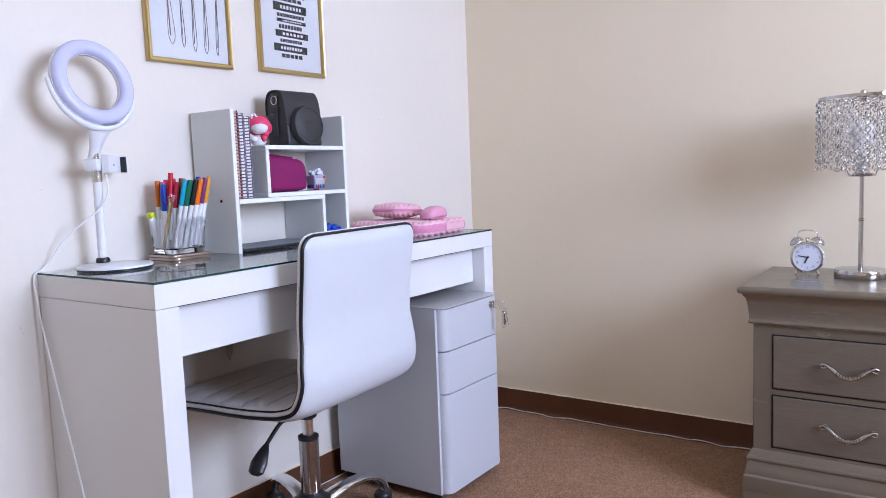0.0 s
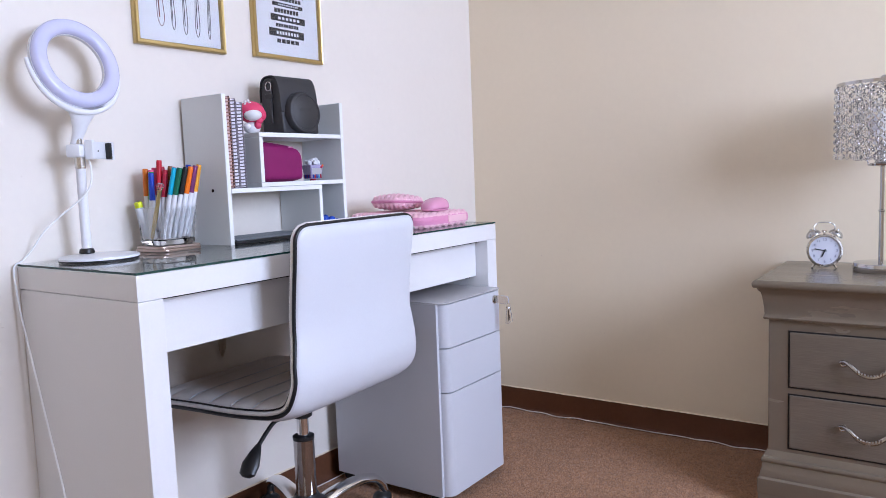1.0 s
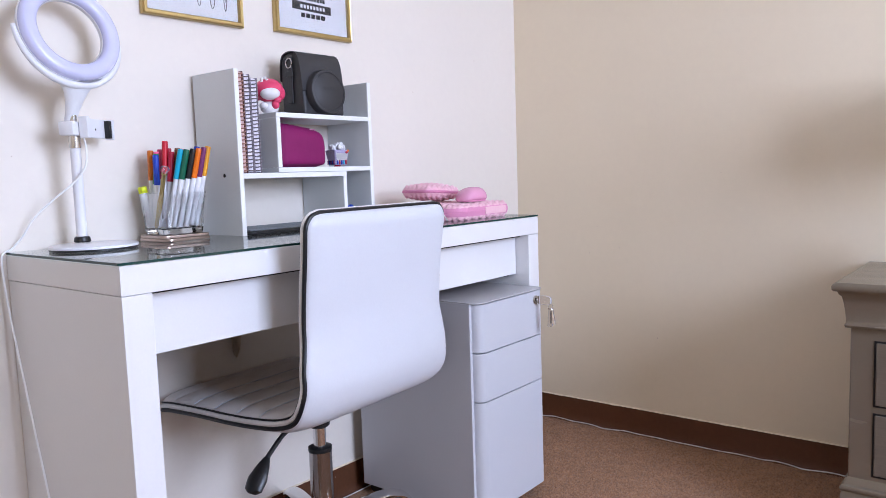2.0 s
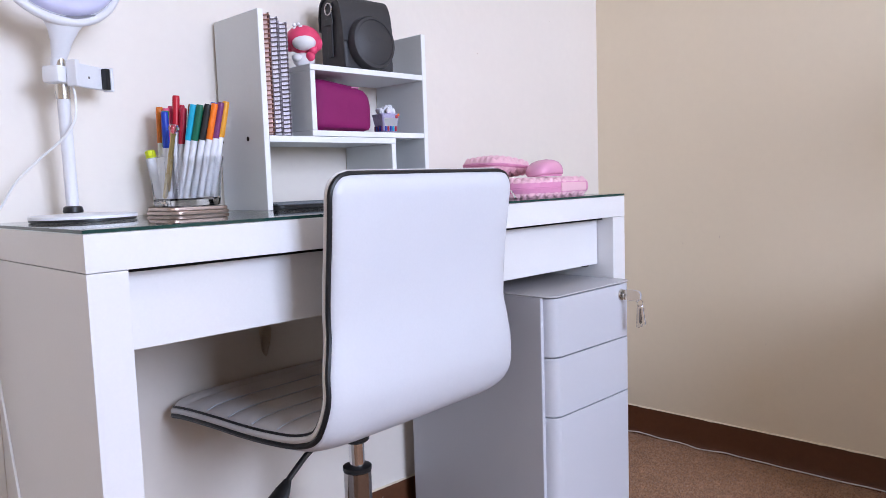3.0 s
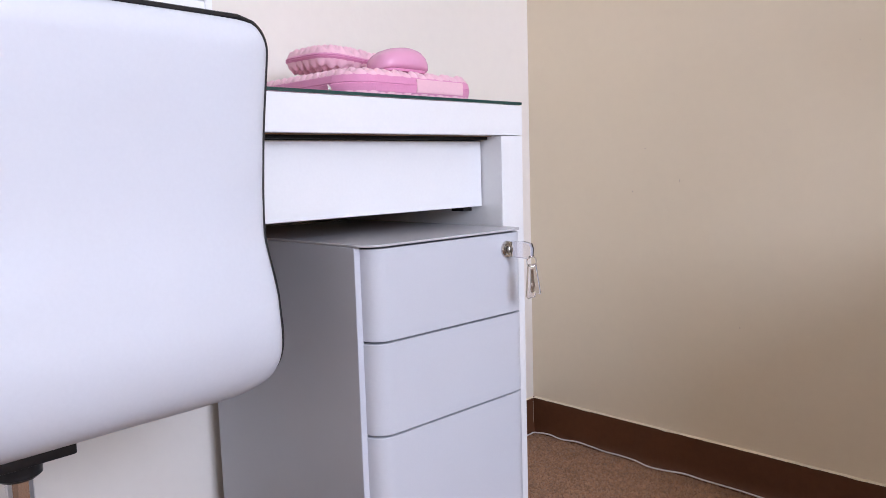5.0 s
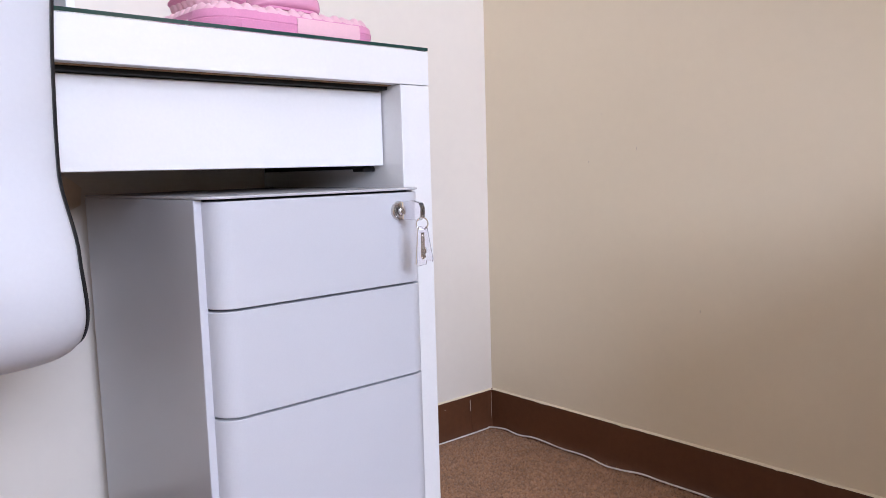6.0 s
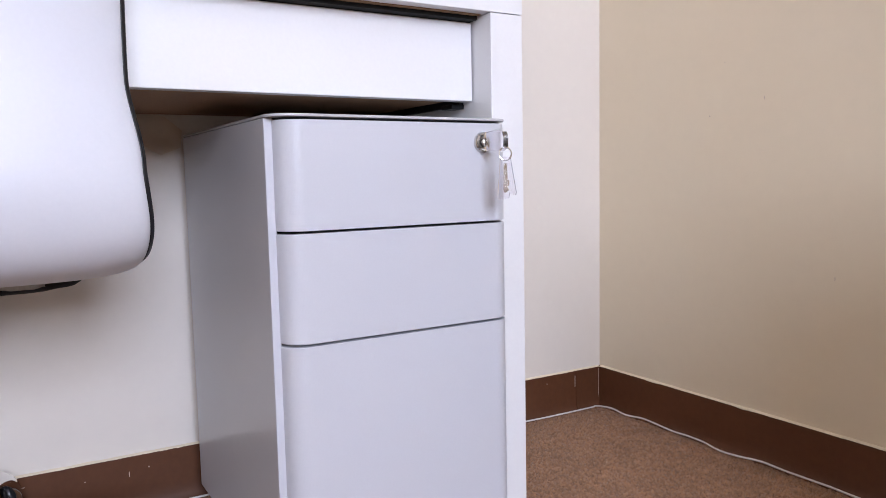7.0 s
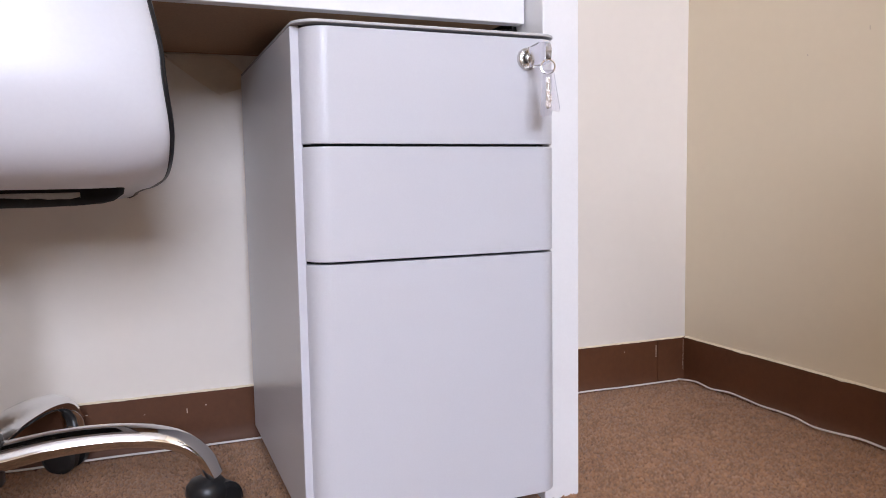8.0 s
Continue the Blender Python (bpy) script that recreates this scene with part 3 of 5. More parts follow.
for k in range(5):
    a = radians(83 + 72 * k)
    c, s = math.cos(a), math.sin(a)
    ln = smooth_line([(0.040 * c, 0.040 * s, 0.112), (0.105 * c, 0.105 * s, 0.121), (0.176 * c, 0.176 * s, 0.120), (0.226 * c, 0.226 * s, 0.109), (0.256 * c, 0.256 * s, 0.086), (0.269 * c, 0.269 * s, 0.060)], 5)
    part("leg", tube(ln, lambda q: 0.0235 - 0.0085 * q, 12, flat=0.68), M["chrome"], chair, "arched chrome leg")
    cx, cy = 0.260 * c, 0.260 * s
    cst = part("caster", lathe([(0.0055, 0.040), (0.0055, 0.072), (0.008, 0.074), (0.008, 0.083)], 12, pose(cx, cy, 0)), M["chrome"], chair, "chrome castor pin")
    tw = math.degrees(a) + 35 + 50 * k
    for d in (-0.0135, 0.0135):
        wm = pose(cx, cy, 0.026, 0, 0, tw) @ pose(0.012, d, 0, 90, 0, 0)
        part("wheel", lathe([(0.020, -0.009), (0.0255, -0.006), (0.0255, 0.006), (0.020, 0.009)], 20, wm), M["black_plastic"], cst)
    part("hood", lathe([(0.020, 0.030), (0.0245, 0.033), (0.0255, 0.040), (0.0245, 0.048), (0.019, 0.055), (0.008, 0.059)], 20, pose(cx, cy, 0)), M["black_plastic"], cst, "round black plastic hood")

# torn cloth label under the chair
lab = bmesh.new()
g = [[lab.verts.new((0.0590 + 0.005 * u + 0.004 * noise.noise(Vector((v * 4, u, 1))), 0.02 + 0.12 * v, 0.4030 - 0.011 * u * (0.4 + abs(noise.noise(Vector((v * 5, 2, u))))))) for u in (0, 0.35, 0.7, 1.0)] for v in [i / 12 for i in range(13)]]
for i in range(12):
    for j in range(3):
        lab.faces.new((g[i][j], g[i + 1][j], g[i + 1][j + 1], g[i][j + 1]))
bmesh.ops.solidify(lab, geom=lab.faces[:], thickness=0.0008)
part("torn_label", lab, M["label"], chair, "torn white cloth label")

# ---- nightstand ----
NX0, NX1 = 1.176, 1.640
ns = thing("nightstand", "taupe pearl-finish nightstand with moulded top and two drawers", "nightstand", pose((NX0 + NX1) / 2, -0.210, 0) @ Matrix.Diagonal((1, 1, 1.02, 1)))
HX, HY = (NX1 - NX0) / 2, 0.20      # half width, half depth about the empty


def moulding(profile, name, label=""):
    """A band round the front and both sides; profile: (out, z) pairs from bottom to top."""
    loops = []
    for d, z in profile:
        loops.append([Vector((-HX - d, HY, z)), Vector((-HX - d, -HY - d, z)), Vector((HX + d, -HY - d, z)), Vector((HX + d, HY, z))])
    return part(name, rings(loops), M["taupe"], ns, label, smooth=35)


part("body", box(-HX, HX, -HY, HY, 0.15, 0.505, 0.003), M["taupe"], ns)
moulding([(0.0, 0.497), (0.009, 0.499), (0.0115, 0.504), (0.009, 0.509), (0.008, 0.514), (0.010, 0.535), (0.013, 0.555), (0.016, 0.568), (0.022, 0.574), (0.024, 0.5805)], "crown", "shallow curved crown moulding")
moulding([(0.031, 0.581), (0.034, 0.585), (0.0345, 0.592), (0.032, 0.597), (0.027, 0.600)], "top")
moulding([(0.020, 0.044), (0.022, 0.050), (0.0215, 0.084), (0.0165, 0.089), (0.0165, 0.097), (0.0135, 0.108), (0.0105, 0.126), (0.0135, 0.129), (0.0145, 0.134), (0.0125, 0.139), (0.0065, 0.142), (0.004, 0.150), (0.0, 0.158)], "plinth", "stepped plinth moulding")
for sx in (-1, 1):
    ft = prism([(-0.02, -0.02), (0.10, -0.02), (0.096, -0.002), (-0.002, -0.002), (-0.002, 0.10), (-0.02, 0.10)], 0, 0.048, 0.0, m=pose(sx * (HX - 0.0), -HY, 0) @ Matrix.Diagonal((-sx, 1, 1, 1)))
    part("foot", ft, M["taupe"], ns, smooth=0)
    part("foot", box(sx * HX - 0.02, sx * HX + 0.02, HY - 0.06, HY, 0, 0.048, 0.002), M["taupe"], ns)


def pull(z):
    """A curled drawer pull, centred on the drawer."""
    ln = smooth_line([(-0.050, -HY - 0.016, z + 0.006), (-0.060, -HY - 0.013, z + 0.002), (-0.064, -HY - 0.012, z + 0.010), (-0.054, -HY - 0.016, z + 0.013), (-0.040, -HY - 0.022, z + 0.005), (-0.020, -HY - 0.027, z - 0.010),
                      (0, -HY - 0.028, z - 0.015), (0.020, -HY - 0.027, z - 0.010), (0.040, -HY - 0.022, z + 0.005), (0.054, -HY - 0.016, z + 0.013), (0.064, -HY - 0.012, z + 0.010), (0.060, -HY - 0.013, z + 0.002), (0.050, -HY - 0.016, z + 0.006)], 6)
    bm = tube(ln, lambda k: 0.0028 + 0.0030 * math.sin(math.pi * k) ** 2, 8)
    for sx in (-1, 1):
        lathe([(0.0085, 0.0), (0.0085, 0.002), (0.005, 0.004), (0.004, 0.011)], 12, pose(sx * 0.056, -HY - 0.003, z + 0.007, 90, 0, 0), bm=bm)
    for i in range(9):
        x = (i - 4) * 0.0065
        lathe([(0.0008, -0.0052), (0.0013, -0.0052), (0.0013, 0.0052), (0.0008, 0.0052)], 6, pose(x, -HY - 0.0315, z - 0.0135 + 0.00012 * (x * 1000) ** 2 / 10, 10, 0, 0), bm=bm)
    return bm


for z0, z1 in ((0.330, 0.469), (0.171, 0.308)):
    # Dark plate behind each drawer paints the shade of the gap round it.
    part("drawer_gap", box(-HX + 0.0474, HX - 0.0474, -HY - 0.0012, -HY + 0.002, z0 - 0.0040, z1 + 0.0040), M["shade_screw"], ns, "dark plate in place of the shaded gap round the drawer", smooth=0)
    d = part("drawer", box(-HX + 0.0515, HX - 0.0515, -HY - 0.004, -HY + 0.01, z0, z1, 0.0022), M["taupe_panel"], ns, "taupe drawer front with fine combed grain")
    part("handle", pull((z0 + z1) / 2 - 0.002), M["pewter"], d, "curled pewter pull")

# ---- desk shelf ----
TOP = DZ + 0.0058
SX, SY0, SY1, SH = 0.167, -1.292, -0.884, 1.1175
sh = thing("desk_shelf", "small white desktop shelf with stepped open compartments, on the desk", "shelf", pose(0, 0, TOP))


def board(name, x0, x1, y0, y1, z0, z1):
    p = part(name, box(x0, x1 - 0.0006, y0, y1, z0 - TOP, z1 - TOP, 0.0006, 1), M["grey_white"], sh)
    part("edge_band", box(x1 - 0.0005, x1 + 0.0003, y0 + 0.0003, y1 - 0.0003, z0 - TOP + 0.0003, z1 - TOP - 0.0003), M["edge_white"], p, "bright white edge band", smooth=0)
    return p


lp = board("side_panel", 0.0148, SX, SY0, SY0 + 0.011, TOP, SH)
rp = board("side_panel", 0.0148, SX, SY1 - 0.011, SY1, TOP, SH)
board("lower_shelf", 0.0148, SX, SY0 + 0.0115, -0.978, 0.8855, 0.8970)
board("lower_divider", 0.0148, SX, -0.9895, -0.9785, TOP, 0.8850)
board("upper_floor", 0.0148, SX, -1.186, SY1 - 0.0115, 0.8977, 0.9085)
board("upper_divider", 0.0148, SX, -1.186, -1.175, 0.9090, 1.0200)
board("upper_shelf", 0.0148, SX, -1.186, SY1 - 0.0115, 1.0205, 1.0315)
for x in (0.022, 0.114):
    part("screw_cap", lathe([(0.0042, 0), (0.0042, 0.0008), (0.003, 0.0012)], 12, pose(x, SY0, 0.8935 - TOP, 90, 0, 0)), M["shade_screw"], lp, "small dark screw head")
    part("screw_cap", lathe([(0.0042, 0), (0.0042, 0.0008), (0.003, 0.0012)], 12, pose(x, SY1, 0.9035 - TOP, -90, 0, 0)), M["plastic_white"], rp)
for z in (0.905, 0.945):
    part("shelf_pin", lathe([(0.0016, 0), (0.0016, 0.012)], 8, pose(0.14, SY1, z - TOP, -90, 0, 0)), M["plastic_white"], rp, "short white plastic pin")

# ---- pictures on the wall ----
def picture(name, y0, y1, z0, z1, label):
    pic = thing(name, label, "framed print", pose(wall_x((y0 + y1) / 2) + 0.0003, (y0 + y1) / 2, z0, 0, 0, -math.degrees(math.atan(SKEW))))
    w, hh, f, d = (y1 - y0) / 2, z1 - z0, 0.0115, 0.016

    def corner(k, o):
        return ((-w + o, o), (w - o, o), (w - o, hh - o), (-w + o, hh - o))[k % 4]
    for k in range(4):
        loops = []
        for x, o0, o1 in ((0.001, 0.0, f), (d - 0.003, 0.0, f), (d, 0.0022, f - 0.002), (d - 0.001, 0.0040, f - 0.0015)):
            loops.append([Vector((x, *corner(k, o0))), Vector((x, *corner(k + 1, o0))), Vector((x, *corner(k + 1, o1))), Vector((x, *corner(k, o1)))])
        part("frame", rings(loops), M["gold"], pic, "thin gold metal frame", smooth=0)
    part("print", box(0.002, 0.006, -w + f, w - f, f, hh - f), M["paper"], pic, "white art print", smooth=0)
    pane = part("glazing", box(0.0085, 0.0105, -w + f, w - f, f, hh - f), M["clear"], pic, smooth=0)
    return pic


p1 = picture("framed_print", -1.401, -1.149, 1.239, 1.557, "gold-framed print of five slender wands on white paper")
rng = random.Random(11)
for i, (y, zb, wdt) in enumerate(((-0.052, 0.048, 0.0095), (-0.019, 0.043, 0.005), (0.014, 0.036, 0.006), (0.048, 0.034, 0.0065), (0.082, 0.033, 0.004))):
    ztop = 0.285
    lean = 0.004 * (i - 2)
    bm = bmesh.new()
    for sgn in (-1, 1):
        pts = []
        for k in range(15):
            q = (k / 14) ** 1.8
            ww = wdt * (0.62 + 0.38 * math.cos(q * 3.0)) * (0.55 + 0.45 * abs(math.sin(1.2 + q * 4)))
            if q < 0.08:
                ww *= math.sqrt(q / 0.08)
            pts.append((y + lean * q + sgn * ww, zb + (ztop - zb) * q))
        for a, b in zip(pts, pts[1:]):
            bar((0.0061, a[0], a[1]), b, 0.0013 + 0.0005 * rng.random(), 0.0003, bm)
    part("drawn_wand", bm, M["ink_rose"] if i == 0 else M["ink"], p1, "thin inked outline of a wand", smooth=0)
    part("wand_shading", bar((0.0061, y + lean * 0.2 - wdt * 0.3, zb + 0.02), (y + lean, ztop - 0.03), wdt * 0.34, 0.0002), M["ink_rose"] if i == 0 else M["ink"], p1, smooth=0)

p2 = picture("framed_print", -1.055, -0.803, 1.245, 1.563, "gold-framed print of stacked black spines on white paper")
zz = 0.045
rows = [(0.092, 0.0135, 0), (0.128, 0.0210, 1), (0.094, 0.0115, 0), (0.126, 0.0180, 1), (0.100, 0.0140, 0), (0.112, 0.0100, 1), (0.118, 0.0120, 0), (0.128, 0.0235, 1), (0.106, 0.0120, 0), (0.120, 0.0180, 1), (0.098, 0.0120, 0), (0.124, 0.0200, 1)]
k = 0
for wdt, hgt, solid in rows:
    sh_y = rng.uniform(-0.004, 0.004)
    if zz + hgt > 0.30:
        break
    if solid:
        bm = bar((0.0061, -wdt / 2 + sh_y, zz + hgt / 2 + 0.001), (wdt / 2 + sh_y, zz + hgt / 2 - 0.001), hgt, 0.0003)
        bk = part("drawn_spine", bm, M["ink"], p2, "solid black book spine", smooth=0)
        n = rng.randint(6, 12)
        cw = wdt * 0.66 / n
        lt = bmesh.new()
        for i in range(n):
            y = -wdt * 0.31 + cw * (i + 0.5) + sh_y
            bar((0.0064, y - cw * 0.32, zz + hgt / 2), (y + cw * 0.32, zz + hgt / 2), hgt * 0.42, 0.0002, lt)
        part("spine_mark", lt, M["paper"], bk, "row of small white bars", smooth=0)
    else:
        n = rng.randint(5, 9)
        cw = wdt * 0.9 / n
        lt = bmesh.new()
        for i in range(n):
            y = -wdt * 0.45 + cw * (i + 0.5) + sh_y
            bar((0.0061, y - cw * 0.41, zz + hgt / 2), (y + cw * 0.41, zz + hgt / 2), hgt * 0.8, 0.0003, lt)
        part("printed_row", lt, M["ink"], p2, "row of small black bars", smooth=0)
    zz += hgt + 0.0045

# ---- ring light ----
RL = thing("ring_light", "white desktop ring light on a pole, switched off, with phone clamp", "ring light", pose(0.118, -1.590, TOP))
part("base", lathe([(0.073, 0.0040), (0.0775, 0.0045), (0.0775, 0.0085), (0.075, 0.0100), (0.02, 0.0120), (0.001, 0.0120)], 40), M["plastic_white"], RL, "white disc base")
part("base_rim", lathe([(0.074, 0.0003), (0.0765, 0.001), (0.0765, 0.0040), (0.073, 0.0042)], 40), M["black_plastic"], RL, "black rubber rim")
PB, PT = Vector((-0.050, 0.002, 0.012)), Vector((-0.0315, -0.006, 0.257))


def on_pole(k):
    return PB.lerp(PT, k)


part("pole_foot", lathe([(0.014, 0), (0.0155, 0.002), (0.014, 0.009), (0.011, 0.011)], 20, pose(PB.x, PB.y, 0.0115)), M["black_plastic"], RL)
part("pole", tube([on_pole(0.0), on_pole(0.75)], 0.0095, 16), M["plastic_white"], RL)
part("pole_sleeve", tube([on_pole(0.725), on_pole(0.84)], 0.0108, 16), M["nickel"], RL, "brushed metal sleeve")
part("pole_top", tube([on_pole(0.82), on_pole(1.0)], 0.0068, 14), M["nickel"], RL)
az, tilt = radians(4), radians(14)
RN = Vector((math.cos(tilt) * math.cos(az), math.cos(tilt) * math.sin(az), math.sin(tilt)))
RC = Vector((-0.0225, -0.0025, 1.163 - TOP))
RM = Matrix.Translation(RC) @ RN.to_track_quat("Z", "Y").to_matrix().to_4x4()


def ring_section(pts, name, mat, label=""):
    loops = []
    for i in range(56):
        a = 2 * math.pi * i / 56
        loops.append([RM @ Vector((0.885 * r * math.cos(a), 0.885 * r * math.sin(a), z)) for r, z in pts])
    loops.append(loops[0])
    bm = rings(loops, caps=False)
    bmesh.ops.remove_doubles(bm, verts=bm.verts, dist=1e-6)
    return part(name, bm, mat, RL, label, smooth=50)


ring_section([(0.0705, 0.0), (0.0705, 0.005), (0.073, 0.0105), (0.079, 0.0145), (0.0875, 0.0155), (0.096, 0.0145), (0.102, 0.0105), (0.1045, 0.005), (0.1045, 0.0)], "diffuser", M["diffuser"], "milky lilac-white ring diffuser")
ring_section([(0.0695, -0.0004), (0.0695, -0.008), (0.074, -0.012), (0.101, -0.012), (0.1055, -0.008), (0.1055, -0.0004)], "housing", M["plastic_white"])
arc = []
for i in range(31):
    a = radians(176 + 178 * i / 30)
    rr = 0.0965 + (0.002 * (1 - i / 4) ** 2 if i < 4 else 0)
    arc.append(RM @ Vector((rr * math.cos(a), rr * math.sin(a) - 0.003, -0.006)))
part("yoke", tube(arc, lambda q: 0.0042 + 0.0030 * math.sin(math.pi * min(1, q * 1.02)), 10), M["plastic_white"], RL, "white curved yoke")
nk = []
for q, wy_, wx_ in ((-0.35, 0.0105, 0.0100), (0.0, 0.0125, 0.0100), (0.3, 0.0165, 0.0095), (0.55, 0.0225, 0.0088), (0.8, 0.033, 0.0078), (1.0, 0.047, 0.006)):
    c = PT + (RM @ Vector((0, -0.096, -0.006)) - PT) * q
    nk.append([c + Vector((wx_ * math.cos(2 * math.pi * j / 16), wy_ * math.sin(2 * math.pi * j / 16), 0.014 * max(0, q) * (abs(math.sin(2 * math.pi * j / 16)) ** 2))) for j in range(16)])
part("neck", rings(nk), M["plastic_white"], RL)
cz = on_pole(0.865)
CM = pose(cz.x, cz.y, cz.z, 0, 0, 32)
clamp = part("phone_clamp", box(-0.015, 0.015, -0.026, 0.016, -0.012, 0.014, 0.004, bm=None), M["plastic_white"], RL, "white plastic phone clamp")
clamp.data.transform(CM)
for nm, dims, mt in (("clamp_plate", (0.014, 0.022, -0.004, 0.072, -0.015, 0.021), "plastic_white"), ("clamp_jaw", (0.0165, 0.034, -0.010, -0.001, -0.017, 0.023), "plastic_white"),
                     ("clamp_jaw", (0.0165, 0.034, 0.0735, 0.080, -0.017, 0.021), "plastic_white"), ("clamp_pad", (0.0222, 0.0325, 0.0635, 0.0733, -0.015, 0.019), "black_plastic")):
    q = part(nm, box(*dims, 0.0016), M[mt], clamp)
    q.data.transform(CM)
for dy in (0.006, 0.034):
    q = part("screw", lathe([(0.002, 0), (0.002, 0.0008), (0.001, 0.001)], 10, CM @ pose(0.022, dy, 0.001, 0, 90, 0)), M["dark_chrome"], clamp)
cb = smooth_line([(0.098, -1.585, 0.975), (0.104, -1.584, 0.950), (0.104, -1.588, 0.918), (0.090, -1.602, 0.891), (0.062, -1.633, 0.857), (0.038, -1.659, 0.825), (0.019, -1.676, 0.790), (0.009, -1.692, 0.769), (0.007, -1.7095, 0.756), (0.016, -1.7125, 0.708), (0.028, -1.712, 0.645), (0.063, -1.712, 0.529), (0.095, -1.712, 0.424), (0.136, -1.713, 0.297),
                  (0.165, -1.715, 0.15), (0.178, -1.722, 0.03), (0.17, -1.75, 0.006), (0.10, -1.80, 0.005)], 7)
tagged(part("usb_cable", tube(cb, 0.0018, 8), M["cable"]), "thin white cable from the ring light down the desk side", "cable")

# ---- pens and their glass ----
PC = Vector((0.084, -1.402, 0))
for i, (a, dz) in enumerate(((3, 0.0), (-4, 0.0066))):
    co_ = part("coaster", prism(outline(-0.054, 0.054, -0.054, 0.054, 0.014), 0, 0.0062, 0.0016), M["rose"])
    tagged(co_, "square rose-gold metal coaster with rounded corners", "coaster", "stacked coasters").matrix_basis = pose(PC.x, PC.y, TOP + 0.0002 + dz, 0, 0, a)
POTZ = TOP + 0.0135
pot = thing("pen_holder", "square clear glass pen holder standing on metal coasters", "pen holder", pose(PC.x, PC.y, POTZ, 0, 0, -3))
gl_loops = []
for r, z in ((0.040, 0.0), (0.0445, 0.0015), (0.0455, 0.006), (0.0475, 0.04), (0.0525, 0.084), (0.0525, 0.0855), (0.0500, 0.0855), (0.0495, 0.084), (0.0448, 0.04), (0.0428, 0.014), (0.038, 0.0115)):
    gl_loops.append([Vector((x, y, z)) for x, y in outline(-r, r, -r, r, r * 0.28)])
part("cup", rings(gl_loops), M["cup_glass"], pot, smooth=35)
U, V = Vector((0.69, 0.72, 0)), Vector((0.72, -0.69, 0))
CAPS = {"orange": (0.62, 0.16, 0.01), "brown": (0.20, 0.07, 0.02), "green": (0.03, 0.26, 0.04), "blue": (0.01, 0.045, 0.40), "red": (0.55, 0.01, 0.03), "cyan": (0.02, 0.40, 0.60), "dark green": (0.01, 0.13, 0.07),
        "black": (0.012, 0.012, 0.014), "bright orange": (0.80, 0.17, 0.005), "plum": (0.17, 0.03, 0.13), "amber": (0.70, 0.31, 0.02), "pink": (0.72, 0.10, 0.24), "crimson": (0.42, 0.01, 0.04)}
for nm, c in CAPS.items():
    M["cap " + nm] = material("cap_" + nm.replace(" ", "_"), c, 0.3, grain=0.02, blotch=0.02)
M["yellow"] = material("fluorescent_yellow_plastic", (0.72, 0.80, 0.01), 0.35, grain=0.02)
PENS = [("orange", -0.046, -0.004, 0.000, 0.006), ("green", -0.038, 0.010, -0.008, 0.010), ("blue", -0.031, 0.016, -0.010, 0.005), ("red", -0.022, 0.004, 0.018, 0.010), ("cyan", -0.012, 0.022, 0.0, 0.026), ("dark green", -0.003, 0.024, -0.001, 0.027),
        ("black", 0.008, 0.020, 0.000, 0.027), ("bright orange", 0.019, 0.017, 0.001, 0.026), ("plum", 0.029, 0.013, 0.003, 0.025), ("amber", 0.038, 0.008, 0.005, 0.023),
        ("crimson", -0.016, 0.008, -0.004, 0.014), ("pink", -0.037, 0.000, -0.003, 0.008), ("brown", 0.014, 0.006, -0.002, 0.020), ("red", 0.034, -0.004, 0.001, 0.018), ("pink", -0.030, -0.012, 0.002, 0.006), ("crimson", -0.018, -0.016, 0.004, 0.008), ("brown", -0.006, -0.012, 0.004, 0.012), ("blue", 0.024, -0.012, 0.006, 0.016), ("amber", 0.012, -0.022, -0.001, 0.012), ("red", 0.002, -0.028, 0.003, 0.008)]
for nm, u, v, dz, lean in PENS:
    foot = PC + U * (u * 1.06 + 0.0057) + V * (v * 0.8) + Vector((0, 0, POTZ + 0.0135 + max(0, dz)))
    head = PC + U * (u * 1.12 + lean * 1.5 + 0.003) + V * (v * 1.05) + Vector((0, 0, 0.950 + dz))
    d = (head - foot).normalized()
    L = (head - foot).length
    m = Matrix.Translation(foot) @ d.to_track_quat("Z", "Y").to_matrix().to_4x4()
    pen = thing("felt_pen", "white felt-tip pen with " + nm + " cap, standing in the glass", "pen", m, "felt-tip pens in the glass")
    part("barrel", lathe([(0.004, 0), (0.0053, 0.001), (0.0053, L - 0.060)], 12), M["plastic_white"], pen)
    part("cap", lathe([(0.0062, L - 0.062), (0.0062, L - 0.006), (0.0058, L - 0.001), (0.005, L)], 12), M["cap " + nm], pen, nm + " plastic cap")
f0, h0 = PC + U * -0.030 + V * 0.021 + Vector((0, 0, POTZ + 0.0138)), PC + U * -0.004 + V * 0.040 + Vector((0, 0, 0.901))
d = (h0 - f0).normalized()
L = (h0 - f0).length
gp = thing("gold_pen", "gold ballpoint pen with a large clear jewel on top", "pen", Matrix.Translation(f0) @ d.to_track_quat("Z", "Y").to_matrix().to_4x4())
part("barrel", lathe([(0.002, 0), (0.004, 0.004), (0.0045, 0.05), (0.0042, L - 0.004), (0.0055, L - 0.002), (0.0055, L)], 14), M["gold"], gp)
part("jewel", lathe([(0.004, L + 0.0002), (0.0095, L + 0.008), (0.0095, L + 0.010), (0.006, L + 0.015)], 9), M["crystal"], gp, "faceted clear jewel", smooth=0)
f0, h0 = PC + U * -0.046 + V * -0.004 + Vector((0, 0, POTZ + 0.014)), PC + U * -0.058 + V * 0.000 + Vector((0, 0, 0.864))
d = (h0 - f0).normalized()
L = (h0 - f0).length
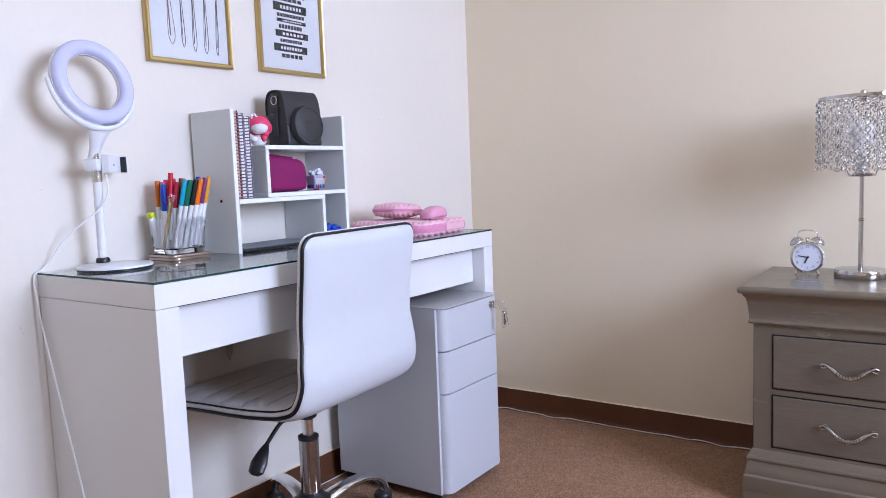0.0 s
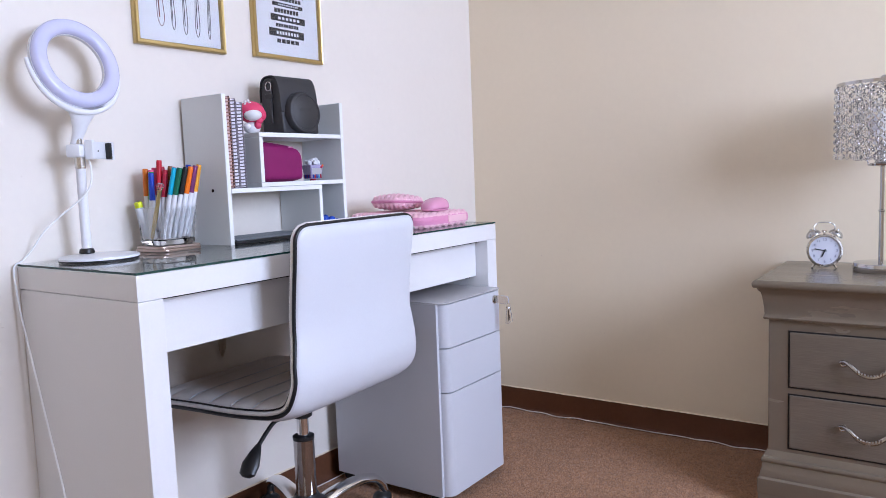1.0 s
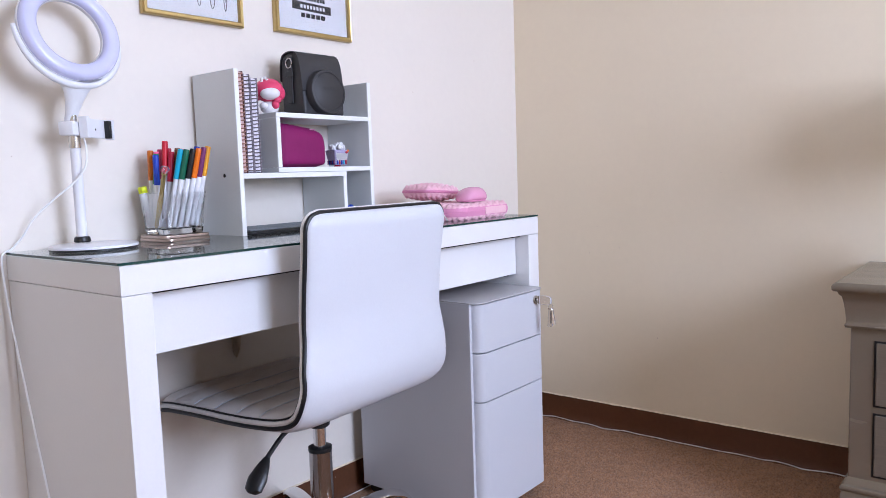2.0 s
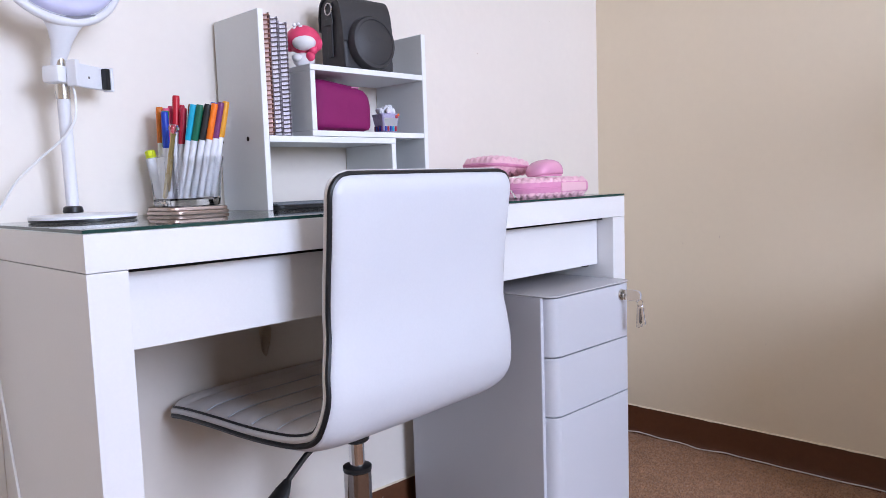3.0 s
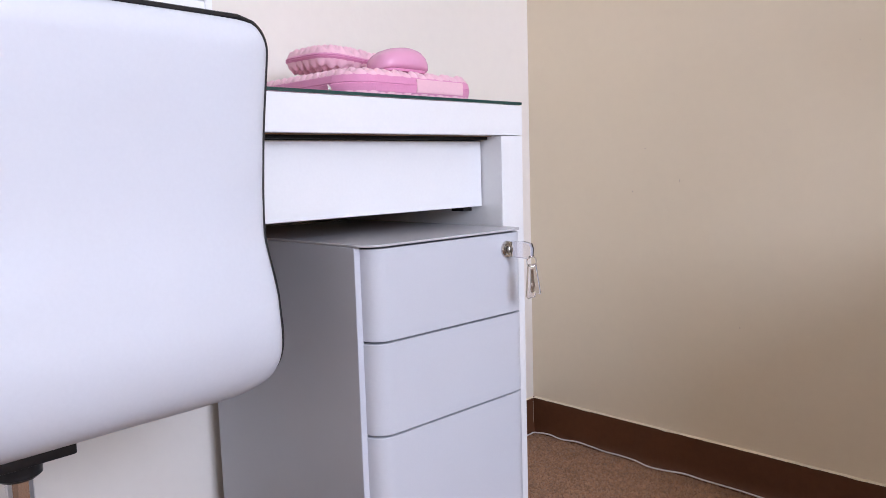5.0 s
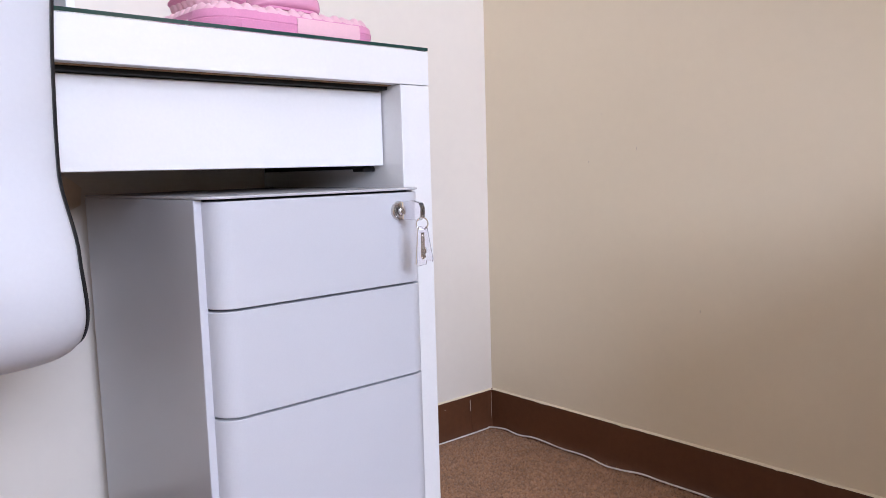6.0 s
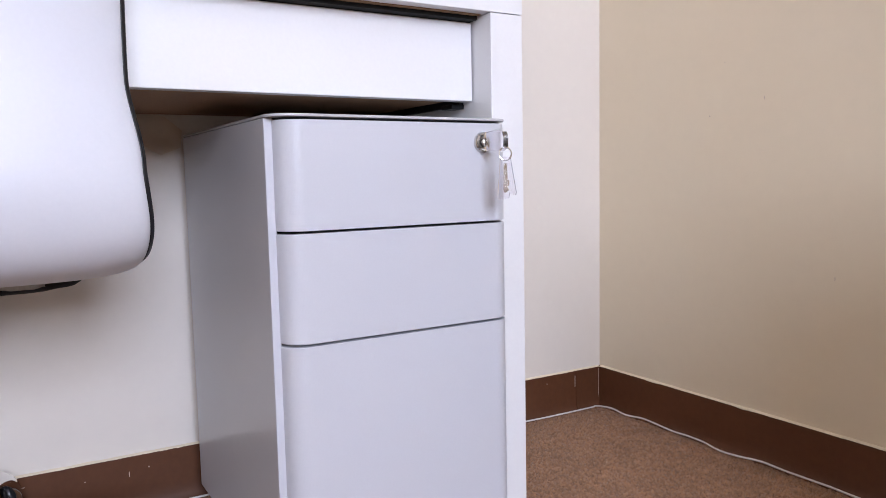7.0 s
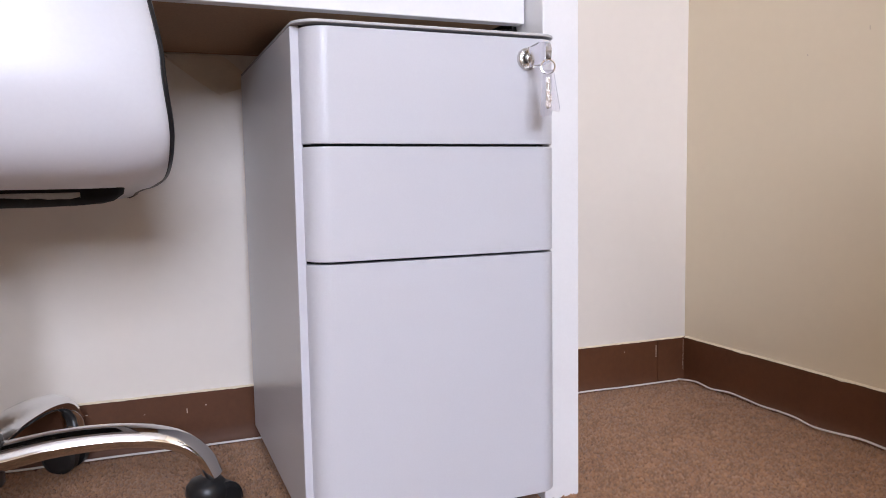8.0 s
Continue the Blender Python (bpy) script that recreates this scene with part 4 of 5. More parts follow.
hl = thing("highlighter", "white highlighter with fluorescent yellow cap, leaning in the glass", "highlighter", Matrix.Translation(f0) @ d.to_track_quat("Z", "Y").to_matrix().to_4x4())
part("barrel", lathe([(0.007, 0), (0.008, 0.002), (0.008, L)], 12), M["plastic_white"], hl)
cp = lathe([(0.0088, L - 0.002), (0.0088, L + 0.010), (0.006, L + 0.012)], 12)
box(0.004, 0.018, -0.004, 0.004, L + 0.001, L + 0.011, 0.002, bm=cp)
part("cap", cp, M["yellow"], hl, "fluorescent yellow cap")

# ---- things on the desk shelf ----
for y0, y1, ztop, cov, wire, paper in ((-1.2798, -1.2655, 1.1145, "cover_brown", "coil", "pages_rose"), (-1.2640, -1.2480, 1.1095, "cover_grey", "coil_dark", "pages"), (-1.2465, -1.2285, 1.1025, "cover_grey", "coil_dark", "pages")):
    nb = thing("spiral_notebook", "thick spiral-bound notebook with %s wire coil, standing in the shelf" % ("copper" if wire == "coil" else "dark"), "notebook", pose(0.0245, (y0 + y1) / 2, 0.8972), "spiral notebooks")
    hw, hh = (y1 - y0) / 2, ztop - 0.8972
    for sgn in (-1, 1):
        part("cover", box(0, 0.138, sgn * hw - (0.0012 if sgn > 0 else 0), sgn * hw + (0.0012 if sgn < 0 else 0), 0, hh, 0.0004, 1), M[cov], nb)
    part("page_block", box(0.002, 0.1345, -hw + 0.0016, hw - 0.0016, 0.002, hh - 0.002), M[paper], nb, smooth=0)
    wm = tube([(0.0088 * math.cos(a), hw * 0.93 * math.sin(a), 0.0011 * math.sin(2 * a)) for a in [2 * math.pi * j / 12 for j in range(12)]], 0.0013, 5, True)
    first = part("wire_loop", wm, M[wire], nb, smooth=60)
    first.matrix_basis = pose(0.1345, 0, 0.006)
    for i in range(1, 26):
        lo_ = new("wire_loop", first.data)
        lo_.parent = nb
        lo_.matrix_basis = pose(0.1345, 0, 0.006 + (hh - 0.012) * i / 25)

fig = bmesh.new()


def blob(bm, c, rx, ry, rz, mi=0, seg=16, rot=0.0):
    r = bmesh.ops.create_uvsphere(bm, u_segments=seg, v_segments=max(6, seg // 2), radius=1.0, matrix=pose(*c, 0, 0, rot) @ Matrix.Diagonal((rx, ry, rz, 1)))
    for f in {f for v in r["verts"] for f in v.link_faces}:
        f.material_index = mi


blob(fig, (0, 0, 0.049), 0.026, 0.030, 0.025, 0, 20)
blob(fig, (0.0150, 0.002, 0.0415), 0.0150, 0.0205, 0.0140, 1, 18)
blob(fig, (0.012, 0.016, 0.028), 0.008, 0.0085, 0.008, 0)
blob(fig, (-0.002, 0.022, 0.043), 0.011, 0.011, 0.015, 0)
blob(fig, (-0.002, -0.022, 0.043), 0.011, 0.011, 0.015, 0)
blob(fig, (0, 0, 0.013), 0.016, 0.019, 0.0145, 1)
blob(fig, (0.012, 0.012, 0.018), 0.008, 0.008, 0.009, 0)
blob(fig, (0.012, -0.011, 0.016), 0.008, 0.009, 0.007, 1)
for k in range(5):
    blob(fig, (0.014, -0.008 + 0.0055 * math.cos(k * 1.257), 0.068 + 0.0055 * math.sin(k * 1.257)), 0.003, 0.0036, 0.0036, 1, 8)
ob = part("toy_figurine", fig, [M["doll_pink"], M["doll_white"]])
tagged(ob, "small glossy pink and white vinyl toy figurine on the shelf", "figurine").matrix_basis = pose(0.116, -1.162, 1.0317, 0, 0, -38) @ Matrix.Diagonal((1.12, 1.12, 1.08, 1))

case = thing("camera_case", "black leather instant-camera case with round lens cover, on the shelf", "camera case", pose(0.108, -1.021, 1.0317, 0, 0, -2) @ Matrix.Diagonal((1, 0.96, 0.96, 1)))
prof = smooth_line([(-0.040, 0, 0.004), (-0.041, 0, 0.07), (-0.040, 0, 0.125), (-0.030, 0, 0.148), (-0.006, 0, 0.154), (0.016, 0, 0.148), (0.028, 0, 0.125), (0.036, 0, 0.07), (0.040, 0, 0.010), (0.036, 0, 0.001)], 5)
loops = []
for y, k in ((-0.064, 0.93), (-0.0625, 0.985), (-0.057, 1.0), (0.057, 1.0), (0.0625, 0.985), (0.064, 0.93)):
    loops.append([Vector((p.x * k, y, 0.075 + (p.z - 0.075) * k)) for p in prof])
part("body", rings(loops), M["case"], case, smooth=50)
flap = []
sec = smooth_line([(-0.0435, 0, 0.09), (-0.0425, 0, 0.127), (-0.032, 0, 0.151), (-0.006, 0, 0.1575), (0.018, 0, 0.1515), (0.031, 0, 0.126), (0.037, 0, 0.085), (0.0395, 0, 0.06)], 5)
inner = [Vector((p.x * 0.955, 0, p.z - 0.003)) for p in reversed(sec)]
for y in (-0.0665, -0.066, 0.066, 0.0665):
    flap.append([Vector((p.x, y, p.z)) for p in sec + inner])
part("flap", rings(flap), M["case"], case, "leather flap folded over the top", smooth=50)
dm = pose(0.036, 0.0, 0.056, 0, 86, 0)
part("lens_cover", lathe([(0.0555, 0.0), (0.0555, 0.018), (0.053, 0.0225), (0.0475, 0.0235), (0.0465, 0.0222), (0.044, 0.0235), (0.002, 0.0245)], 40, dm), M["case"], case, "round moulded lens cover")
lgm = bmesh.new()
for i in range(5):
    box(0.0605, 0.0608, -0.020 + i * 0.008, -0.0145 + i * 0.008, 0.060, 0.068, bm=lgm)
part("embossed_mark", lgm, M["case"], case, "row of embossed bars", smooth=0)
part("strap", box(-0.012, 0.004, -0.0685, -0.0648, 0.03, 0.142, 0.0012), M["case"], case)
part("strap_ring", tube([(-0.004 + 0.011 * math.cos(a), -0.0695, 0.128 + 0.012 * math.sin(a)) for a in [2 * math.pi * j / 14 for j in range(14)]], 0.0018, 6, True), M["dark_chrome"], case)
part("side_buckle", box(-0.018, 0.010, -0.0705, -0.0686, 0.095, 0.108, 0.0006), M["black_plastic"], case)

pouch = thing("zip_pouch", "magenta soft zip pouch in the shelf compartment", "pouch", pose(0.098, -1.0945, 0.9087))
pl = []
for q in range(15):
    z = q / 14
    e = math.sqrt(max(0.0, 1 - abs(2 * z - 1) ** (9 if z < 0.5 else 4.0)))
    rx, ry = 0.032 + 0.022 * e, 0.058 + 0.0155 * e - 0.008 * max(0, z - 0.6)
    lp_ = []
    for x, y in outline(-rx, rx, -ry, ry, 0.020):
        hump = 0.5 - 0.5 * math.tanh((y - 0.030 + 0.25 * x) / 0.010)      # upper lobe, then the step down to the zip end
        top = 0.088 + 0.016 * hump + 0.0035 * math.sin(y * 55)
        crease = 0.0022 * math.exp(-((y + 0.012) / 0.007) ** 2) * (1 if x > 0 else 0) * e
        lp_.append(Vector((x - crease, y, z * top)))
    pl.append(lp_)
part("body", rings(pl), M["magenta"], pouch, smooth=60)
part("zip_tab", box(0.044, 0.0455, 0.024, 0.042, 0.0872, 0.0900, 0.0005), M["pink_side"], pouch, "zip tab")

toy = thing("toy_cup", "tiny square toy tub, printed, heaped with white popcorn shapes", "figurine", pose(0.114, -0.957, 0.9087, 0, 0, -8) @ Matrix.Diagonal((1.08, 1.08, 1.2, 1)))
tub = []
for r, z in ((0.0150, 0.004), (0.0155, 0.005), (0.0205, 0.034), (0.0200, 0.035)):
    tub.append([Vector((x, y, z)) for x, y in outline(-r, r, -r, r, 0.004)])
part("tub", rings(tub), [M["toy_lilac"]], toy, "lavender tapered tub")
part("foot", lathe([(0.008, 0.0), (0.009, 0.001), (0.0065, 0.0045)], 12), M["cap crimson"], toy, "red foot")
fr = bmesh.new()
fr.faces.new([fr.verts.new(v) for v in ((0.0168, -0.0135, 0.011), (0.0168, 0.0135, 0.011), (0.0204, 0.0175, 0.034), (0.0204, -0.0175, 0.034))])
bmesh.ops.solidify(fr, geom=fr.faces[:], thickness=0.001)
part("front_panel", fr, M["doll_white"], toy, "white front panel", smooth=0)
for i in range(5):
    y = -0.0118 + 0.0058 * i
    part("stripe", box(0.0166, 0.0186, y - 0.0017, y + 0.0017, 0.0050, 0.0135, 0.0003, 1), M["cap " + ("blue", "crimson", "blue", "cyan", "crimson")[i]], toy, smooth=0)
    part("stripe", box(y - 0.0017, y + 0.0017, -0.0190, -0.0166, 0.0050, 0.0135, 0.0003, 1), M["cap blue" if i % 2 else "cap plum"], toy, smooth=0)
for y, z, r, mt in ((0.012, 0.030, 0.0032, "cap crimson"), (0.016, 0.033, 0.0026, "cap bright orange")):
    part("spot", lathe([(r, 0), (r, 0.0012), (r * 0.5, 0.0018)], 8, pose(0.0205 if z > 0.028 else 0.0185, y, z, 0, 90, 0)), M[mt], toy)
rng = random.Random(8)
for k in range(15):
    a, rr = k * 2.4, 0.0165 * math.sqrt((k + 0.5) / 15)
    pc_ = bmesh.new()
    for j in range(4):
        blob(pc_, (rng.uniform(-0.003, 0.003), rng.uniform(-0.003, 0.003), rng.uniform(-0.003, 0.003)), 0.0046, 0.0046, 0.0044, 0, 8)
    part("popcorn", pc_, M["plastic_white"], toy, "white popcorn lump" if k == 0 else "").data.transform(pose(rr * math.cos(a), rr * math.sin(a), 0.0375 + 0.009 * (1 - rr / 0.0165) + rng.uniform(0, 0.004)))

blu = bmesh.new()
for c, r in (((0, 0, 0.010), (0.016, 0.020, 0.010)), ((0.004, -0.016, 0.020), (0.009, 0.009, 0.009)), ((0.003, 0.014, 0.021), (0.008, 0.012, 0.006)), ((0.006, 0.022, 0.012), (0.008, 0.006, 0.009)), ((0.0, -0.004, 0.024), (0.008, 0.008, 0.006))):
    blob(blu, c, *r, 0, 12)
blob(blu, (0.006, 0.030, 0.017), 0.006, 0.006, 0.0055, 0, 12)
tagged(part("rubber_toy", blu, M["blue"]), "small crumpled bright blue rubber toy in the shelf", "toy").matrix_basis = pose(0.138, -0.936, TOP) @ Matrix.Diagonal((1.1, 1.1, 1.7, 1))

pad = thing("ribbed_pad", "flat grey ribbed pad with a black rim, in the shelf", "pad", pose(0.095, -1.135, TOP))
part("rim", prism(outline(-0.068, 0.068, -0.138, 0.138, 0.02), 0.0003, 0.0075, 0.0015), M["black_plastic"], pad)
for i in range(11):
    x = -0.055 + 0.011 * i
    part("rib", box(x - 0.0042, x + 0.0042, -0.128, 0.128, 0.0076, 0.0112, 0.0014), M["pad"], pad)


# ---- quilted sleeve, pouch and mouse ----
def cushion(hx, hy, z0, z1, r, pitch, bump, crown=0.0, taper=0.0):
    """Quilted top, zip band and quilted underside: three meshes."""
    nx, ny = int(hx * 2 / pitch * 6), int(hy * 2 / pitch * 6)

    def inside(x, y):
        qx, qy = max(abs(x) - (hx - r), 0), max(abs(y) - (hy - r), 0)
        return math.hypot(qx, qy) / r

    def sheet(zbase, sgn):
        bm = bmesh.new()
        grid = []
        for i in range(nx + 1):
            row = []
            for j in range(ny + 1):
                x, y = (-hx + 2 * hx * i / nx) * (1 + 0.002 / hx), (-hy + 2 * hy * j / ny) * (1 + 0.002 / hy)
                qx, qy = max(abs(x) - (hx - r), 0), max(abs(y) - (hy - r), 0)
                d = math.hypot(qx, qy)
                if d > r:
                    x = math.copysign(hx - r + qx * r / d, x) if qx else x
                    y = math.copysign(hy - r + qy * r / d, y) if qy else y
                    d = r
                edge = min(1.0, (r - d) / (r * 0.35))
                dome = math.sqrt(max(0.0, 1 - (1 - edge) ** 2))
                off = 0.5 * (int((y + hy) / pitch) % 2)
                b = abs(math.sin(math.pi * (x / pitch + off))) * abs(math.sin(math.pi * y / pitch))
                cr = crown * max(0, 1 - (x / hx) ** 2) * max(0, 1 - (y / hy) ** 2)
                row.append(bm.verts.new((x, y, zbase + sgn * (bump * (b ** 0.55) * dome + 0.004 * dome + cr - 0.004 * (1 - dome)))))
            grid.append(row)
        for i in range(nx):
            for j in range(ny):
                bm.faces.new((grid[i][j], grid[i + 1][j], grid[i + 1][j + 1], grid[i][j + 1]))
        bmesh.ops.remove_doubles(bm, verts=bm.verts, dist=1e-6)
        return bm

    def band():
        ls = []
        for z, g in ((z0 - 0.003, -0.004), (z0, 0.0), ((z0 + z1) / 2 - 0.0012, 0.0022), ((z0 + z1) / 2 - 0.0004, 0.0012), ((z0 + z1) / 2 + 0.0004, 0.0012), ((z0 + z1) / 2 + 0.0012, 0.0022), (z1, 0.0), (z1 + 0.003, -0.004)):
            ls.append([Vector((x, y, z)) for x, y in outline(-hx - g, hx + g, -hy - g, hy + g, r + g)])
        return rings(ls)
    return sheet(z1, 1), band(), sheet(z0, -1)


slv = thing("quilted_sleeve", "pink bubble-quilted zip sleeve lying on the glass desk top", "tablet sleeve", pose(0.222, -0.670, TOP, 0, 0, 2.0))
t_, b_, u_ = cushion(0.142, 0.130, 0.0105, 0.0310, 0.042, 0.0165, 0.0088)
part("quilted_top", t_, M["pink"], slv, smooth=70)
part("zip_band", b_, M["pink_side"], slv, "smooth deeper pink zip band")
part("quilted_underside", u_, M["pink"], slv, smooth=70)
pn = []
for z in (0.0112, 0.014, 0.0275, 0.0302):
    pn.append([Vector((0.1435 + (0.0012 if 0.012 < z < 0.030 else 0), y, z)) for y in (-0.010, 0.03, 0.07, 0.089)] + [Vector((0.139, y, z)) for y in (0.089, 0.07, 0.03, -0.010)])
part("zip_garage", rings(pn), M["pink_light"], slv, "pale pink end panel")
part("zip_pull", tube([(0.098, -0.1325, 0.019), (0.104, -0.140, 0.017), (0.114, -0.145, 0.010), (0.120, -0.147, 0.0035)], 0.0022, 8), M["chrome"], slv, "small silver zip pull")

sp = thing("quilted_pouch", "small pink bubble-quilted pouch lying on the larger sleeve", "pouch", pose(0.187, -0.682, TOP + 0.0470, -3.5, 0, 4))
t_, b_, u_ = cushion(0.058, 0.075, 0.0205, 0.0275, 0.034, 0.0150, 0.0088, crown=0.0105)
part("quilted_top", t_, M["pink"], sp, smooth=70)
part("zip_band", b_, M["pink_side"], sp, "smooth deeper pink zip band")
part("quilted_underside", u_, M["pink"], sp, smooth=70)

mouse = thing("computer_mouse", "glossy pink wireless computer mouse lying on the quilted sleeve", "computer mouse", pose(0.312, -0.663, TOP + 0.0455, 0, 0, 3))
ml = []
for q in range(17):
    y = -0.051 + 0.102 * q / 16
    e = math.sqrt(max(0.0, 1 - abs((q / 16) * 2 - 1) ** 3.2)) or 0.03
    hgt = 0.0375 * (0.55 + 0.45 * math.sin(math.pi * (0.26 + 0.72 * (1 - q / 16)) * 0.92)) * (0.35 + 0.65 * e)
    w = 0.030 * (0.25 + 0.75 * e)
    lp_ = []
    for j in range(20):
        a = 2 * math.pi * j / 20
        c, s = math.cos(a), math.sin(a)
        lp_.append(Vector((w * math.copysign(abs(c) ** 0.75, c), y, max(0.0, hgt * (0.28 + 0.72 * math.copysign(abs(s) ** 0.8, s))) if s > 0 else hgt * 0.28 * (1 + s))))
    ml.append(lp_)
part("body", rings(ml), M["pink_mouse"], mouse, smooth=60)
part("base", prism(outline(-0.026, 0.026, -0.046, 0.046, 0.022), -0.001, 0.003, 0.001), M["pink_side"], mouse)

# ---- key in the pedestal lock ----
key = thing("key_bunch", "clear-headed key in the lock with a spare hanging below", "key", pose(PX1 + 0.0282, -0.599, 0.543))
part("key_blade", box(-0.0008, 0.008, -0.0011, 0.0011, -0.003, 0.003, 0.0003, 1), M["nickel"], key)
hd = [(0.005, -0.0105), (0.036, -0.0115), (0.043, -0.008), (0.044, 0.004), (0.041, 0.0105), (0.026, 0.0135), (0.005, 0.0115)]
part("key_head", prism(hd, -0.0038, 0.0038, 0.0010, m=pose(0, 0, 0, 90, 0, 0)), M["key_plastic"], key, "clear plastic key head")
part("key_neck", lathe([(0.0045, 0.0), (0.0055, 0.001), (0.0055, 0.004), (0.004, 0.005)], 16, pose(0.0005, 0, 0, 0, 90, 0)), M["nickel"], key)
part("key_ring", tube([(0.0415 + 0.0036 * math.cos(a), 0.0064 * math.cos(a), -0.0150 + 0.0074 * math.sin(a)) for a in [2 * math.pi * j / 24 for j in range(24)]], 0.0009, 6, True), M["chrome"], key)
SPARE = pose(0.0420, 0.0, -0.0200, 90, 0, 62)
tag = [(-0.006, 0), (-0.004, 0.0015), (0.004, 0.0015), (0.006, 0), (0.0125, -0.040), (0.0115, -0.043), (0.0045, -0.041), (0.0035, -0.046), (-0.0070, -0.048), (-0.0095, -0.045)]
part("spare_key_head", prism(tag, -0.0028, 0.0028, 0.0007, m=SPARE), M["key_plastic"], key, "clear plastic head of the spare key")
blade = [(-0.0022, -0.006), (0.0018, -0.006), (0.0022, -0.024), (0.0040, -0.026), (0.0040, -0.031), (0.0022, -0.033), (0.0036, -0.037), (-0.0012, -0.040), (-0.0030, -0.036), (-0.0024, -0.020)]
part("spare_key_blade", prism(blade, -0.0010, 0.0010, 0, m=SPARE), M["pewter"], key, smooth=0)


# ---- crystal lamp and alarm clock ----
NT = 0.6123
LX, LY = 1.405, -0.175
lamp = thing("crystal_lamp", "chrome table lamp with hanging crystal bead shade, on the nightstand", "table lamp", pose(LX, LY, NT))
part("base", lathe([(0.064, 0.0), (0.0655, 0.002), (0.0655, 0.021), (0.064, 0.0235), (0.012, 0.0255), (0.004, 0.026)], 40), M["lamp_chrome"], lamp, "round brushed chrome base")
part("stem", lathe([(0.0062, 0.025), (0.0062, 0.158)], 16), M["lamp_chrome"], lamp)
part("stem", lathe([(0.0055, 0.163), (0.0055, 0.285)], 16), M["lamp_chrome"], lamp)
part("stem_joint", lathe([(0.006, 0.157), (0.0078, 0.159), (0.0078, 0.162), (0.006, 0.164)], 16), M["lamp_chrome"], lamp)
part("socket", lathe([(0.006, 0.276), (0.034, 0.279), (0.036, 0.284), (0.020, 0.287), (0.017, 0.292), (0.017, 0.335), (0.014, 0.34)], 20), M["lamp_chrome"], lamp)
part("bulb", lathe([(0.013, 0.341), (0.015, 0.35), (0.027, 0.378), (0.030, 0.395), (0.026, 0.414), (0.012, 0.425), (0.002, 0.427)], 20), M["doll_white"], lamp, "unlit frosted bulb")
part("harp", tube(smooth_line([(0.033, 0, 0.285), (0.05, 0, 0.34), (0.05, 0, 0.42), (0.02, 0, 0.487), (0, 0, 0.495), (-0.02, 0, 0.487), (-0.05, 0, 0.42), (-0.05, 0, 0.34), (-0.033, 0, 0.285)], 5), 0.0016, 6), M["lamp_chrome"], lamp)
SR = 0.109
sd = part("shade_ring", rings([[Vector((r * math.cos(2 * math.pi * i / 48), r * math.sin(2 * math.pi * i / 48), z)) for i in range(48)] for r, z in ((SR - 0.006, 0.487), (SR + 0.001, 0.487), (SR + 0.001, 0.495), (SR - 0.006, 0.495), (SR - 0.006, 0.487))], caps=False), M["lamp_chrome"], lamp, "chrome shade ring")
for k in range(3):
    a = radians(20 + 120 * k)
    part("spoke", tube([(0, 0, 0.493), (SR * math.cos(a), SR * math.sin(a), 0.492)], 0.002, 6), M["lamp_chrome"], sd)
part("finial", lathe([(0.004, 0.493), (0.008, 0.495), (0.008, 0.508), (0.005, 0.511)], 14), M["lamp_chrome"], lamp)


def bead_bm(zc, s, bm=None, turn=0.0):
    return lathe([(0.0006, zc - s), (s * 0.72, zc - s * 0.55), (s * 0.95, zc), (s * 0.72, zc + s * 0.55), (0.0006, zc + s)], 7, pose(0, 0, 0, 0, 0, turn), bm=bm)


def mesh_of(name, bm, mat):
    me = bpy.data.meshes.new(name)
    bmesh.ops.recalc_face_normals(bm, faces=bm.faces)
    bm.to_mesh(me)
    bm.free()
    me.materials.append(mat)
    return me


BEAD_PITCH, BEAD = 0.0190, 0.0092
bead_mesh = mesh_of("bead", bead_bm(0, BEAD), M["crystal"])
for k in range(32):
    a = 2 * math.pi * k / 32
    nb_ = 10 if k % 2 else 9
    st = part("strand", tube([(0, 0, 0), (0, 0, -0.010 - BEAD_PITCH * (nb_ - 1))], 0.0005, 5), M["lamp_chrome"], lamp, "hanging string of crystal beads" if k == 0 else "")
    st.matrix_basis = pose((SR - 0.001) * math.cos(a), (SR - 0.001) * math.sin(a), 0.487, 0, 0, k * 31)
    for i in range(nb_):
        bo = new("bead", bead_mesh)
        bo.parent = st
        bo.matrix_basis = pose(0, 0, -0.010 - BEAD_PITCH * i, 0, 0, 25 * i)
inner = bmesh.new()
for k in range(16):
    a = 2 * math.pi * (k + 0.5) / 16
    one = bmesh.new()
    for i in range(10):
        bead_bm(-0.010 - BEAD_PITCH * i, BEAD, one, 25 * i)
    bmesh.ops.transform(one, matrix=pose(0.062 * math.cos(a), 0.062 * math.sin(a), 0.483, 0, 0, k * 47), verts=one.verts)
    tmp = bpy.data.meshes.new("tmp")
    one.to_mesh(tmp)
    one.free()
    inner.from_mesh(tmp)
    bpy.data.meshes.remove(tmp)
part("inner_curtain", inner, M["crystal"], lamp, "inner curtain of crystal beads", smooth=0, kind="stuff")
part("inner_ring", tube([(0.062 * math.cos(a), 0.062 * math.sin(a), 0.485) for a in [2 * math.pi * j / 32 for j in range(32)]], 0.002, 6, True), M["lamp_chrome"], lamp)

